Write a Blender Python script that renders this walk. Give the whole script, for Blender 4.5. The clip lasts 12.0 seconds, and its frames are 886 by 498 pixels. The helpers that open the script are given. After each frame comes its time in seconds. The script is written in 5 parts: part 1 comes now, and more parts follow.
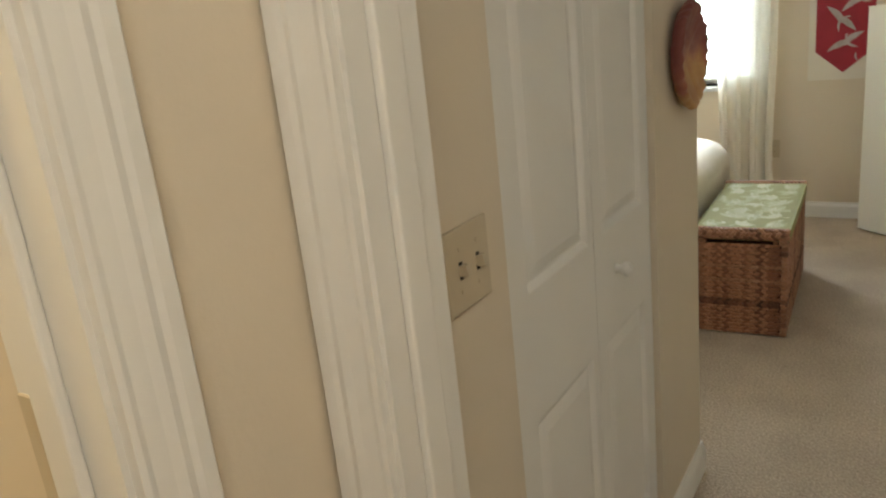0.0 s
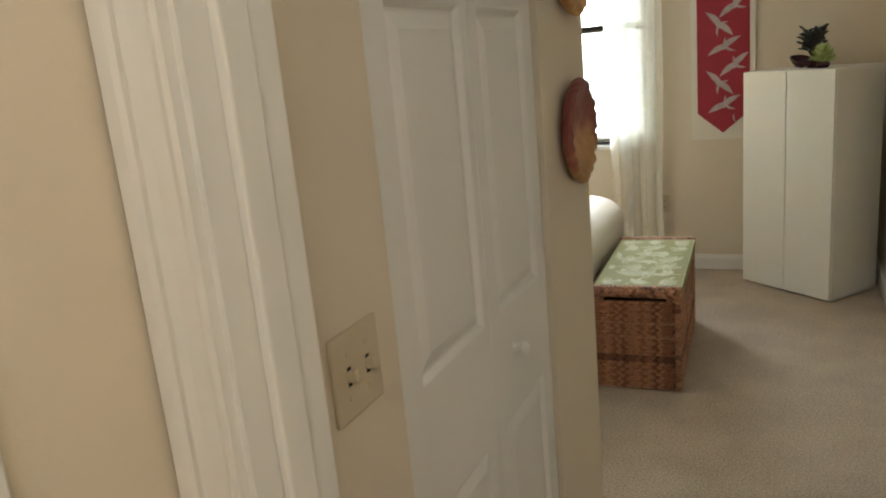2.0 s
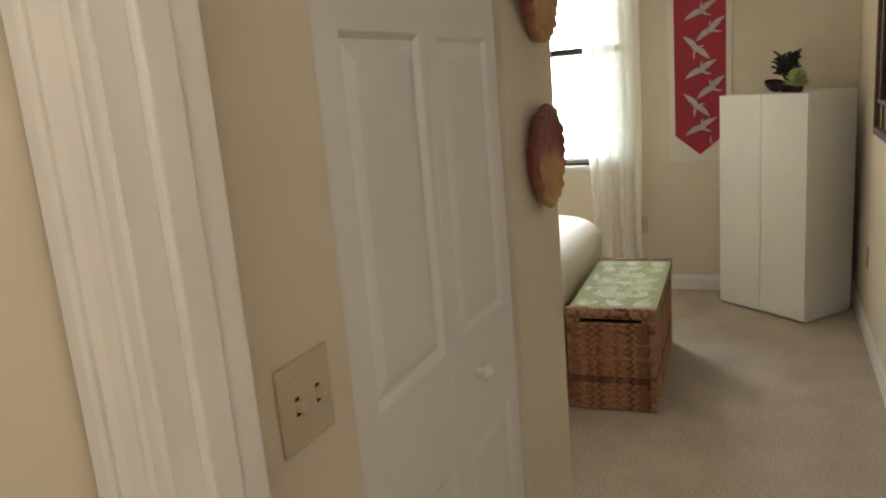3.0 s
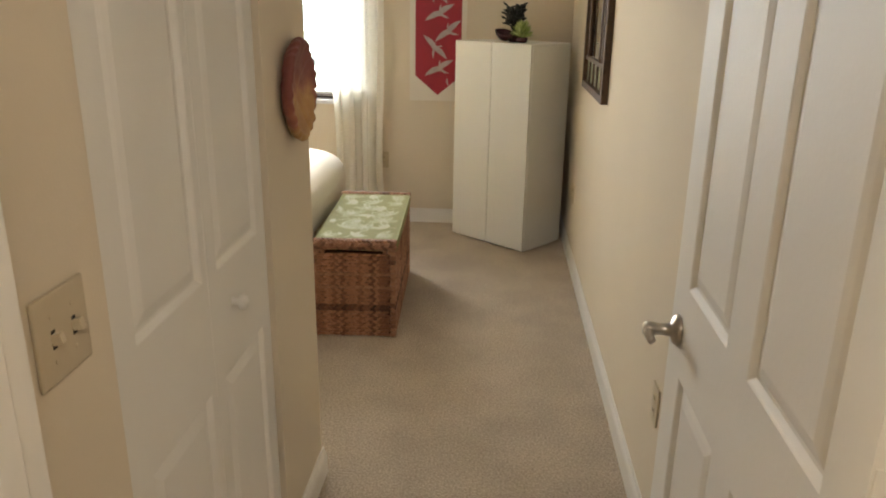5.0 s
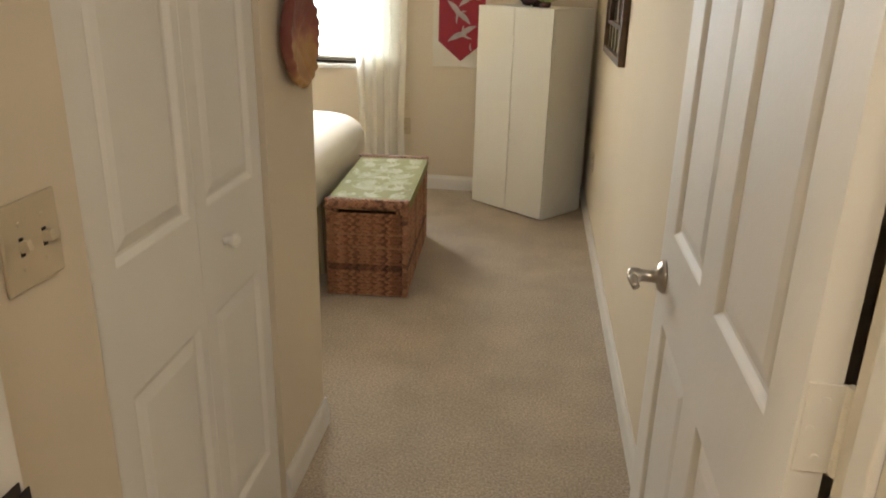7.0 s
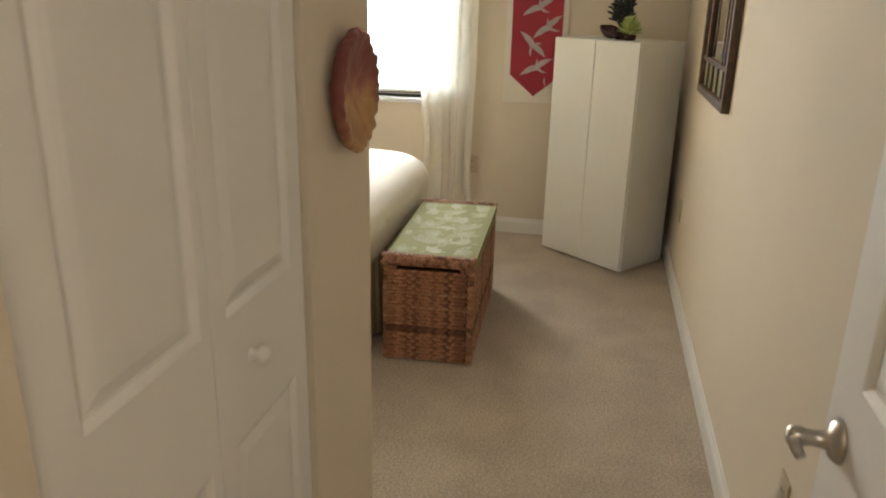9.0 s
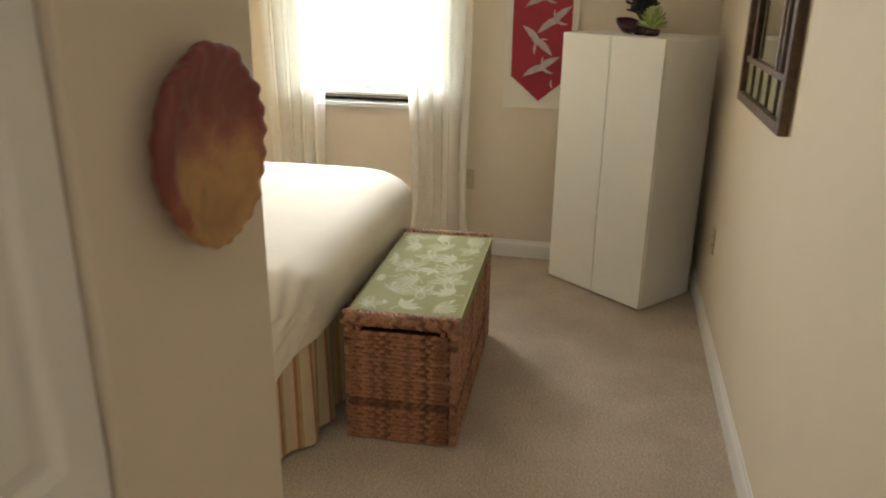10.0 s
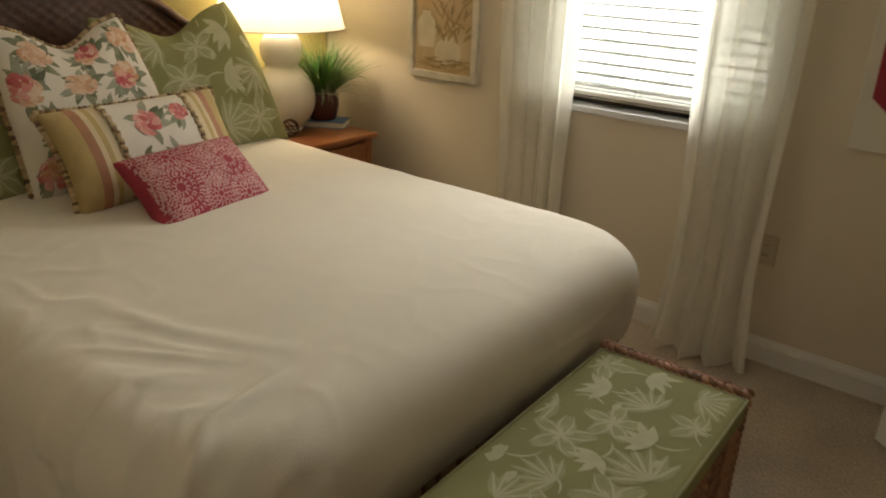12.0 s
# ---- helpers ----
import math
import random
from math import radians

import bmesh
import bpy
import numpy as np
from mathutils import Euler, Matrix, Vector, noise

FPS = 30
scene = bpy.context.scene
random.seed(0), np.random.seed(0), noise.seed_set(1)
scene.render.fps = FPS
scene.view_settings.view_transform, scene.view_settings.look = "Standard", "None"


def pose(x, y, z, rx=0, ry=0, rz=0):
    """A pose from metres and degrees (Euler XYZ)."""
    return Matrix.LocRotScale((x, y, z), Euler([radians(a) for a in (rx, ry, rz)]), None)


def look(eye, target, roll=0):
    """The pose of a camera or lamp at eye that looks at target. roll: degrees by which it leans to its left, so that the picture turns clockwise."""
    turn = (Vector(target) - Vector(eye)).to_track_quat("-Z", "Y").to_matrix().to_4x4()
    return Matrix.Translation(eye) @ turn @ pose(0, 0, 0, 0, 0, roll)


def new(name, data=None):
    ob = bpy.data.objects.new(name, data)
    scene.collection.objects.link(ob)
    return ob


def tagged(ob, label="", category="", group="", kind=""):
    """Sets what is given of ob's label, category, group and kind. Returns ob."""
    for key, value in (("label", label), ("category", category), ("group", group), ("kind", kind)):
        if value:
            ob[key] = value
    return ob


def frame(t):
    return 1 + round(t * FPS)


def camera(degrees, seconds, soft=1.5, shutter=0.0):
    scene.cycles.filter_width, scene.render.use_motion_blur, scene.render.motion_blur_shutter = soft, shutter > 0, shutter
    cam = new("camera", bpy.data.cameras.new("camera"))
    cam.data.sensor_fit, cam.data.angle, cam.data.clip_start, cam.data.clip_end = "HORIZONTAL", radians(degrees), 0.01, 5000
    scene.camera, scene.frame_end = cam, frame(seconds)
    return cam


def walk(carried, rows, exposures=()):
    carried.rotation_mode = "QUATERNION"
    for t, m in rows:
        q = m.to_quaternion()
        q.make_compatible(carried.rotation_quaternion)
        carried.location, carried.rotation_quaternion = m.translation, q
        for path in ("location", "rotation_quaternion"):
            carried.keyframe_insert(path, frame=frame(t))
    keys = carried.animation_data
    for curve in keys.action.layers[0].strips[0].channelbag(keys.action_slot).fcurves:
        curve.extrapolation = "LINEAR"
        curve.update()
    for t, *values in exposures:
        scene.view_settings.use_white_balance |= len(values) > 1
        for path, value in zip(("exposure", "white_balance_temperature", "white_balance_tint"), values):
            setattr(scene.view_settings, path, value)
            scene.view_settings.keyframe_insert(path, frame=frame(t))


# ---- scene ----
cam = camera(61.2, 12.0, soft=1.9, shutter=0.4)
PATH = [
    (0, (0.057, 0.589, 1.419), (-0.988, 2.197, 0.853), -6.3),
    (0.5, (0.028, 0.593, 1.421), (-1.059, 2.191, 0.906), -4.8),
    (1, (0.017, 0.582, 1.449), (-1.035, 2.221, 0.991), -5.8),
    (1.5, (0.034, 0.613, 1.472), (-0.861, 2.337, 0.997), -6.1),
    (2, (0.058, 0.65, 1.475), (-0.774, 2.406, 1.004), -5.4),
    (2.5, (0.094, 0.648, 1.486), (-0.713, 2.422, 1.036), -5.2),
    (3, (0.105, 0.667, 1.489), (-0.697, 2.448, 1.059), -4.9),
    (3.5, (0.065, 0.687, 1.47), (-0.509, 2.55, 1.023), -2.9),
    (3.7, (0.05, 0.672, 1.49), (-0.354, 2.577, 1.038), -1.6),
    (5.3, (0.115, 0.588, 1.509), (-0.013, 2.475, 0.865), 0.9),
    (5.5, (0.132, 0.594, 1.511), (-0.014, 2.481, 0.865), 1.1),
    (6, (0.151, 0.595, 1.521), (-0.006, 2.495, 0.915), 1.5),
    (6.5, (0.167, 0.596, 1.456), (-0.02, 2.476, 0.801), 1.3),
    (7, (0.19, 0.571, 1.442), (-0.024, 2.438, 0.758), 1.4),
    (7.5, (0.192, 0.565, 1.45), (-0.044, 2.426, 0.757), 0.8),
    (7.7, (0.185, 0.575, 1.467), (-0.128, 2.431, 0.793), 0.2),
    (9.3, (0.081, 1.127, 1.489), (-0.294, 2.985, 0.853), 1.3),
    (9.5, (0.078, 1.25, 1.497), (-0.266, 3.112, 0.854), 1.0),
    (10, (0.077, 1.658, 1.485), (-0.332, 3.5, 0.822), 0.7),
    (10.5, (0.037, 2.069, 1.485), (-0.453, 3.878, 0.787), 1.4),
    (11, (0.022, 2.439, 1.475), (-0.567, 4.206, 0.745), 0.9),
    (11.5, (0.044, 2.795, 1.474), (-0.931, 4.373, 0.726), 1.8),
    (12, (0.018, 3.048, 1.432), (-1.163, 4.48, 0.687), 1.8),
]
EXPOSURES = [(0, 0.06, 6050, 4), (3.0, -0.06, 6150, 7), (5.3, 0.20, 6600, 10), (9.3, 0.06, 6500, 10), (10, -0.07, 6550, 10), (10.5, -0.12, 6700, 10), (11, -0.52, 6800, 10), (11.5, -0.98, 7150, 10), (12, -1.32, 7350, 10)]
walk(cam, [(t, look(eye, target, roll)) for t, eye, target, roll in PATH], EXPOSURES)

# ---- world, lights ----
world = bpy.data.worlds.new("sky")
scene.world = world
world.use_nodes = True
wn = world.node_tree.nodes
sky = wn.new("ShaderNodeTexSky")
sky.sky_type, sky.sun_disc, sky.sun_elevation, sky.sun_rotation = "NISHITA", False, radians(50), radians(158)
wn["Background"].inputs["Strength"].default_value = 0.12
world.node_tree.links.new(sky.outputs["Color"], wn["Background"].inputs["Color"])


def lamp(name, kind, m, energy, color, **more):
    data = bpy.data.lights.new(name, kind)
    data.energy, data.color = energy, color
    for key, value in more.items():
        if key == "size":
            data.shape, data.size, data.size_y = "RECTANGLE", value[0], value[1]
        elif key == "radius":
            data.shadow_soft_size = value
        elif key == "angle":
            data.angle = value
        elif key == "spread":
            data.spread = value
    ob = new(name, data)
    ob.matrix_world = m
    return ob


lamp("sun", "SUN", look((8, -20, 26), (0, 0, 0)), 2.5, (1.0, 0.95, 0.88), angle=radians(0.5))
lamp("window_daylight", "AREA", look((-1.29, 5.776, 1.53), (-1.29, 3.0, 1.53)), 36, (0.92, 0.96, 1.0), size=(0.48, 1.30), spread=radians(140))
lamp("bedside_bulb", "POINT", pose(-2.85, 5.30, 1.27), 40, (1.0, 0.86, 0.66), radius=0.1)
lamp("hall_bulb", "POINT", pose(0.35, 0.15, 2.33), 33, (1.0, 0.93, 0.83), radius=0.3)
lamp("bath_bulb", "POINT", pose(-1.6, 0.2, 2.2), 26, (1.0, 0.78, 0.42), radius=0.1)

# ---- materials ----


def mat(name, color, rough=0.6, var=0.06, scale=6.0, bump=0.0, bump_scale=200.0, metal=0.0, color2=None, grain=0.0, gloss=0.5):
    """A surface with slow stains, fine grain and fine relief."""
    m = bpy.data.materials.new(name)
    m.use_nodes = True
    n, l = m.node_tree.nodes, m.node_tree.links
    b = n["Principled BSDF"]
    b.inputs["Roughness"].default_value, b.inputs["Metallic"].default_value = rough, metal
    b.inputs["Specular IOR Level"].default_value = gloss
    co = n.new("ShaderNodeTexCoord")
    big = n.new("ShaderNodeTexNoise")
    big.inputs["Scale"].default_value, big.inputs["Detail"].default_value = scale, 5
    l.new(co.outputs["Object"], big.inputs["Vector"])
    ramp = n.new("ShaderNodeValToRGB")
    c2 = color2 or tuple(c * (1 - 2 * var) for c in color)
    ramp.color_ramp.elements[0].position, ramp.color_ramp.elements[1].position = 0.35, 0.65
    ramp.color_ramp.elements[0].color, ramp.color_ramp.elements[1].color = (*c2, 1), (*color, 1)
    l.new(big.outputs["Fac"], ramp.inputs["Fac"])
    out = ramp.outputs["Color"]
    if grain:
        fine = n.new("ShaderNodeTexNoise")
        fine.inputs["Scale"].default_value, fine.inputs["Detail"].default_value = bump_scale, 3
        l.new(co.outputs["Object"], fine.inputs["Vector"])
        mix = n.new("ShaderNodeMix")
        mix.data_type, mix.blend_type = "RGBA", "OVERLAY"
        mix.inputs["Factor"].default_value = grain
        l.new(out, mix.inputs["A"])
        spread = n.new("ShaderNodeMapRange")
        for socket, value in (("From Min", 0.3), ("From Max", 0.7), ("To Min", 0.33), ("To Max", 0.67)):
            spread.inputs[socket].default_value = value
        l.new(fine.outputs["Fac"], spread.inputs["Value"])
        l.new(spread.outputs[0], mix.inputs["B"])
        out = mix.outputs["Result"]
    l.new(out, b.inputs["Base Color"])
    if bump:
        tex = n.new("ShaderNodeTexNoise")
        tex.inputs["Scale"].default_value, tex.inputs["Detail"].default_value = bump_scale, 4
        l.new(co.outputs["Object"], tex.inputs["Vector"])
        bp = n.new("ShaderNodeBump")
        bp.inputs["Strength"].default_value, bp.inputs["Distance"].default_value = bump, 0.004
        l.new(tex.outputs["Fac"], bp.inputs["Height"])
        l.new(bp.outputs["Normal"], b.inputs["Normal"])
    return m


WALL = mat("cream_wall_paint", (0.70, 0.61, 0.48), 0.8, 0.02, 1.5, 0.08, 160, gloss=0.2)
OLIVEWALL = mat("olive_yellow_wall_paint", (0.52, 0.44, 0.17), 0.75, 0.03, 1.5, 0.25, 160)
CEIL = mat("ceiling_paint", (0.8, 0.78, 0.74), 0.8, 0.02, 2, 0.4, 90)
TRIM = mat("white_trim_paint", (0.78, 0.75, 0.70), 0.38, 0.02, 3, 0.05, 60)
DOORW = mat("white_door_paint", (0.78, 0.75, 0.70), 0.55, 0.02, 3, 0.08, 90, gloss=0.2)
CARPET = mat("beige_carpet", (0.475, 0.395, 0.31), 0.95, 0.07, 4, 1.0, 130, grain=0.9, gloss=0.1)
WHITE = mat("white_laminate", (0.80, 0.79, 0.75), 0.35, 0.015, 2)
BRONZE = mat("dark_bronze", (0.05, 0.04, 0.035), 0.4, 0.1, 20, metal=0.6)
SHEET = mat("white_coverlet", (0.79, 0.735, 0.635), 0.85, 0.02, 4, 0.35, 400)

STEEL = mat("sky_glint_steel", (0.5, 0.47, 0.42), 0.35, 0.1, 40, metal=0.9)
NICKEL = mat("brushed_nickel", (0.52, 0.48, 0.43), 0.28, 0.08, 60, metal=1.0)
IVORY = mat("ivory_plastic", (0.55, 0.46, 0.32), 0.4, 0.02, 30)
DARK = mat("dark_void", (0.02, 0.015, 0.012), 0.7, 0.1, 30)
SILL = mat("pale_marble", (0.74, 0.74, 0.74), 0.3, 0.06, 9)
PAVE = mat("sunlit_paving", (0.6, 0.58, 0.54), 0.9, 0.05, 2)


def shader_of(name):
    m = bpy.data.materials.new(name)
    m.use_nodes = True
    n = m.node_tree.nodes
    n.remove(n["Principled BSDF"])
    return m, n, m.node_tree.links, n["Material Output"].inputs["Surface"]


def thin_cloth(name, color, clear, through_part, weave=900.0):
    """Cloth that light passes: part clear between the threads, part scattered through."""
    m, n, l, out = shader_of(name)
    d, t, c = n.new("ShaderNodeBsdfDiffuse"), n.new("ShaderNodeBsdfTranslucent"), n.new("ShaderNodeBsdfTransparent")
    co, tex, ramp = n.new("ShaderNodeTexCoord"), n.new("ShaderNodeTexNoise"), n.new("ShaderNodeValToRGB")
    tex.inputs["Scale"].default_value = weave / 30
    ramp.color_ramp.elements[0].color = (*(v * 0.9 for v in color), 1)
    ramp.color_ramp.elements[1].color = (*color, 1)
    l.new(co.outputs["Object"], tex.inputs["Vector"])
    l.new(tex.outputs["Fac"], ramp.inputs["Fac"])
    l.new(ramp.outputs["Color"], d.inputs["Color"])
    l.new(ramp.outputs["Color"], t.inputs["Color"])
    a, b = n.new("ShaderNodeMixShader"), n.new("ShaderNodeMixShader")
    a.inputs["Fac"].default_value, b.inputs["Fac"].default_value = through_part, clear
    l.new(d.outputs[0], a.inputs[1])
    l.new(t.outputs[0], a.inputs[2])
    l.new(a.outputs[0], b.inputs[1])
    l.new(c.outputs[0], b.inputs[2])
    l.new(b.outputs[0], out)
    return m


SHEER = thin_cloth("sheer_voile", (0.93, 0.90, 0.82), 0.06, 0.5)
SLAT = thin_cloth("white_vinyl_slat", (0.93, 0.93, 0.92), 0.0, 0.65)
SHADE = thin_cloth("lampshade_linen", (0.93, 0.89, 0.82), 0.0, 0.72)


def glass(name):
    m, n, l, out = shader_of(name)
    g, c, mix, fr = n.new("ShaderNodeBsdfGlossy"), n.new("ShaderNodeBsdfTransparent"), n.new("ShaderNodeMixShader"), n.new("ShaderNodeFresnel")
    g.inputs["Roughness"].default_value = 0.02
    l.new(fr.outputs[0], mix.inputs["Fac"])
    l.new(c.outputs[0], mix.inputs[1])
    l.new(g.outputs[0], mix.inputs[2])
    l.new(mix.outputs[0], out)
    return m


GLASS = glass("window_glass")


def outdoors():
    """Plain bright distance outside the window: pale light, soft greens and greys."""
    m, n, l, out = shader_of("bright_outdoors")
    e = n.new("ShaderNodeEmission")
    co, tex, ramp = n.new("ShaderNodeTexCoord"), n.new("ShaderNodeTexNoise"), n.new("ShaderNodeValToRGB")
    tex.inputs["Scale"].default_value, tex.inputs["Detail"].default_value = 2.0, 7
    r = ramp.color_ramp
    r.elements[0].position, r.elements[0].color = 0.34, (0.22, 0.28, 0.34, 1)
    r.elements[1].position, r.elements[1].color = 0.62, (1.0, 1.0, 0.97, 1)
    r.elements.new(0.43).color = (0.50, 0.60, 0.50, 1)
    r.elements.new(0.5).color = (0.88, 0.94, 0.92, 1)
    l.new(co.outputs["Object"], tex.inputs["Vector"])
    l.new(tex.outputs["Fac"], ramp.inputs["Fac"])
    l.new(ramp.outputs["Color"], e.inputs["Color"])
    e.inputs["Strength"].default_value = 11.0
    l.new(e.outputs[0], out)
    return m


GLOW = outdoors()

# ---- building helpers ----


def box_in(bm, x0, x1, y0, y1, z0, z1):
    vs = [bm.verts.new(p) for p in ((x0, y0, z0), (x1, y0, z0), (x1, y1, z0), (x0, y1, z0), (x0, y0, z1), (x1, y0, z1), (x1, y1, z1), (x0, y1, z1))]
    for f in ((3, 2, 1, 0), (4, 5, 6, 7), (0, 1, 5, 4), (1, 2, 6, 5), (2, 3, 7, 6), (3, 0, 4, 7)):
        bm.faces.new([vs[i] for i in f])
    return vs


def boxes(*spans, bevel=0.0, segments=2):
    bm = bmesh.new()
    for s in spans:
        box_in(bm, *s)
    if bevel:
        bmesh.ops.bevel(bm, geom=bm.edges[:], offset=bevel, segments=segments, affect="EDGES", profile=0.5)
    return bm


def mesh_of(name, bm, material, smooth=False):
    data = bpy.data.meshes.new(name)
    bmesh.ops.recalc_face_normals(bm, faces=bm.faces[:])
    bm.to_mesh(data)
    bm.free()
    if material:
        data.materials.append(material)
    if smooth:
        for p in data.polygons:
            p.use_smooth = True
    return data


def part(name, bm, material, parent, label="", smooth=False):
    ob = new(name, mesh_of(name, bm, material, smooth))
    ob.parent = parent
    if label:
        tagged(ob, label)
    return ob


def thing(name, label, category, at=(0, 0, 0), rz=0.0, group="", kind=""):
    ob = new(name)
    ob.matrix_world = pose(*at, 0, 0, rz)
    return tagged(ob, label, category, group, kind)


def single(name, bm, material, label, category, kind="", smooth=False, group=""):
    return tagged(new(name, mesh_of(name, bm, material, smooth)), label, category, group, kind)


def structure(name, bm, material, label):
    return single(name, bm, material, label, name.split("_")[0], "structure")


def lathe(profile, n=32, ripple=None):
    """A turned body from (radius, height) pairs."""
    bm = bmesh.new()
    rings = []
    for r, z in profile:
        ring = []
        for i in range(n):
            a = 2 * math.pi * i / n
            k = r * (ripple(a, z) if ripple else 1)
            ring.append(bm.verts.new((k * math.cos(a), k * math.sin(a), z)))
        rings.append(ring)
    for a, b in zip(rings, rings[1:]):
        for i in range(n):
            bm.faces.new((a[i], a[(i + 1) % n], b[(i + 1) % n], b[i]))
    bm.faces.new(rings[0][::-1])
    bm.faces.new(rings[-1])
    return bm


# ---- the plan ----
XR, XL, XH = 0.57, -0.445, -3.06          # right wall, closet wall, headboard wall
YH0, YH1, YHR = 1.067, 1.175, 1.215        # entry wall, hall face and bedroom face; the hinge side stands deeper
YC, YW = 2.70, 5.77                      # closet corner, window wall
TOP = 2.45
JL, JR = -0.325, 0.50                    # entry opening
DH = 2.04
WX0, WX1, WZ0, WZ1 = -1.79, -0.79, 0.85, 2.2   # window opening
RX = -0.459                              # face of the folding door in its recess
RY0, RY1 = 1.53, 2.30                    # recess
BY0, BY1 = 0.08, 0.847                   # side doorway in the hall
XS = -0.396                              # hall side wall

structure("floor", boxes((-3.3, 0.72, -1.7, 6.0, -0.12, 0.0)), CARPET, "beige cut-pile carpet over the whole floor")
structure("ceiling", boxes((-3.3, 0.72, -1.7, 6.0, TOP, TOP + 0.12)), CEIL, "white textured ceiling")
structure("wall_right", boxes((XR, XR + 0.12, -1.7, 6.0, 0, TOP)), WALL, "cream painted wall along the walkway")
structure("wall_window", boxes((-3.3, WX0, YW, YW + 0.16, 0, TOP), (WX1, XR - 0.003, YW, YW + 0.16, 0, TOP), (WX0, WX1, YW, YW + 0.16, 0, WZ0), (WX0, WX1, YW, YW + 0.16, WZ1, TOP)), WALL, "cream painted wall with the window")
structure("wall_head", boxes((XH - 0.12, XH, YC, YW - 0.003, 0, TOP)), OLIVEWALL, "olive yellow painted wall behind the bed")
structure("wall_closet", boxes((XL - 0.11, XL, YH1 + 0.003, RY0, 0, TOP), (XL - 0.11, XL, RY1, YC, 0, TOP), (XL - 0.11, XL, RY0, RY1, 2.05, TOP)), WALL, "cream painted closet wall with an outside corner")
structure("wall_near", boxes((XH - 0.12, XL - 0.113, YC - 0.11, YC, 0, TOP)), WALL, "cream painted bedroom wall at the closet back")
structure("wall_entry", boxes((-2.6, JL - 0.02, YH0, YH1, 0, TOP), (JR + 0.02, XR - 0.003, YH0, YHR, 0, TOP), (JL - 0.02, JR + 0.02, YH0, YH1, DH + 0.02, TOP)), WALL, "cream painted wall with the bedroom doorway")
structure("wall_hall", boxes((XS - 0.11, XS, BY1 + 0.02, YH0 - 0.003, 0, TOP), (XS - 0.11, XS, -1.7, BY0 - 0.02, 0, TOP), (XS - 0.11, XS, BY0 - 0.02, BY1 + 0.02, DH + 0.02, TOP)), WALL, "cream painted hall wall with a side doorway")
structure("wall_hall_end", boxes((XS - 0.11, XR - 0.003, -1.82, -1.703, 0, TOP)), WALL, "cream painted wall closing the hall")
structure("wall_side_room", boxes((-2.6, -2.5, -1.2, YH0 - 0.003, 0, TOP), (-2.5, XS - 0.113, -1.2, -1.1, 0, TOP), (-2.5, XS - 0.113, 0.90, YH0 - 0.003, 0, TOP)), WALL, "warm lit wall of the side room")

# ---- openings and trim ----


def extruded(section, a, b):
    """A closed 2D section carried from point a to point b; section points are offsets (dx, dy, dz)."""
    bm = bmesh.new()
    r0 = [bm.verts.new(Vector(a) + Vector(p)) for p in section]
    r1 = [bm.verts.new(Vector(b) + Vector(p)) for p in section]
    n = len(section)
    for i in range(n):
        bm.faces.new((r0[i], r0[(i + 1) % n], r1[(i + 1) % n], r1[i]))
    bm.faces.new(r0[::-1])
    bm.faces.new(r1)
    return bm


CASING = ((0, 0), (0, 0.011), (0.005, 0.0125), (0.010, 0.0118), (0.024, 0.0138), (0.033, 0.0162), (0.040, 0.0148), (0.046, 0.0166), (0.058, 0.017), (0.06, 0.0155), (0.06, 0))


def casing(name, corner, along, out, z1, label):
    """An upright casing board: along is the way across its width, out the way out of the wall."""
    sec = [tuple(w * along[i] + d * out[i] for i in range(3)) for w, d in CASING]
    return structure(name, extruded(sec, (corner[0], corner[1], 0.0), (corner[0], corner[1], z1)), TRIM, label)


def head_casing(name, a, b, out, label):
    sec = [(d * out[0], d * out[1], w) for w, d in CASING]
    return structure(name, extruded(sec, a, b), TRIM, label)


# entry doorway
structure("trim_jamb_1", boxes((JL - 0.018, JL, YH0, YH1, 0, DH + 0.018)), TRIM, "white painted door jamb")
structure("trim_jamb_2", boxes((JR, JR + 0.018, YH0, YHR, 0, DH + 0.018)), TRIM, "white painted door jamb with hinges")
structure("trim_jamb_3", boxes((JL, JR, YH0, YH1, DH, DH + 0.018)), TRIM, "white painted head jamb")
structure("trim_stop_1", boxes((JL, JL + 0.011, 1.098, 1.135, 0, DH), bevel=0.003), TRIM, "white painted door stop strip")
structure("trim_stop_2", boxes((JR - 0.011, JR, 1.138, 1.175, 0, DH), bevel=0.003), TRIM, "white painted door stop strip")
casing("trim_casing_1", (JL - 0.006, YH0), (-1, 0, 0), (0, -1, 0), DH + 0.06, "white moulded door casing on the hall side")
casing("trim_casing_2", (JR + 0.006, YH0), (1, 0, 0), (0, -1, 0), DH + 0.06, "white moulded door casing on the hall side")
casing("trim_casing_3", (JL - 0.006, YH1), (-1, 0, 0), (0, 1, 0), DH + 0.06, "white moulded door casing on the bedroom side")
casing("trim_casing_4", (JR + 0.006, YHR), (1, 0, 0), (0, 1, 0), DH + 0.06, "white moulded door casing on the bedroom side")
head_casing("trim_casing_5", (JL - 0.066, YH0, DH + 0.0605), (JR + 0.066, YH0, DH + 0.0605), (0, -1), "white moulded head casing")
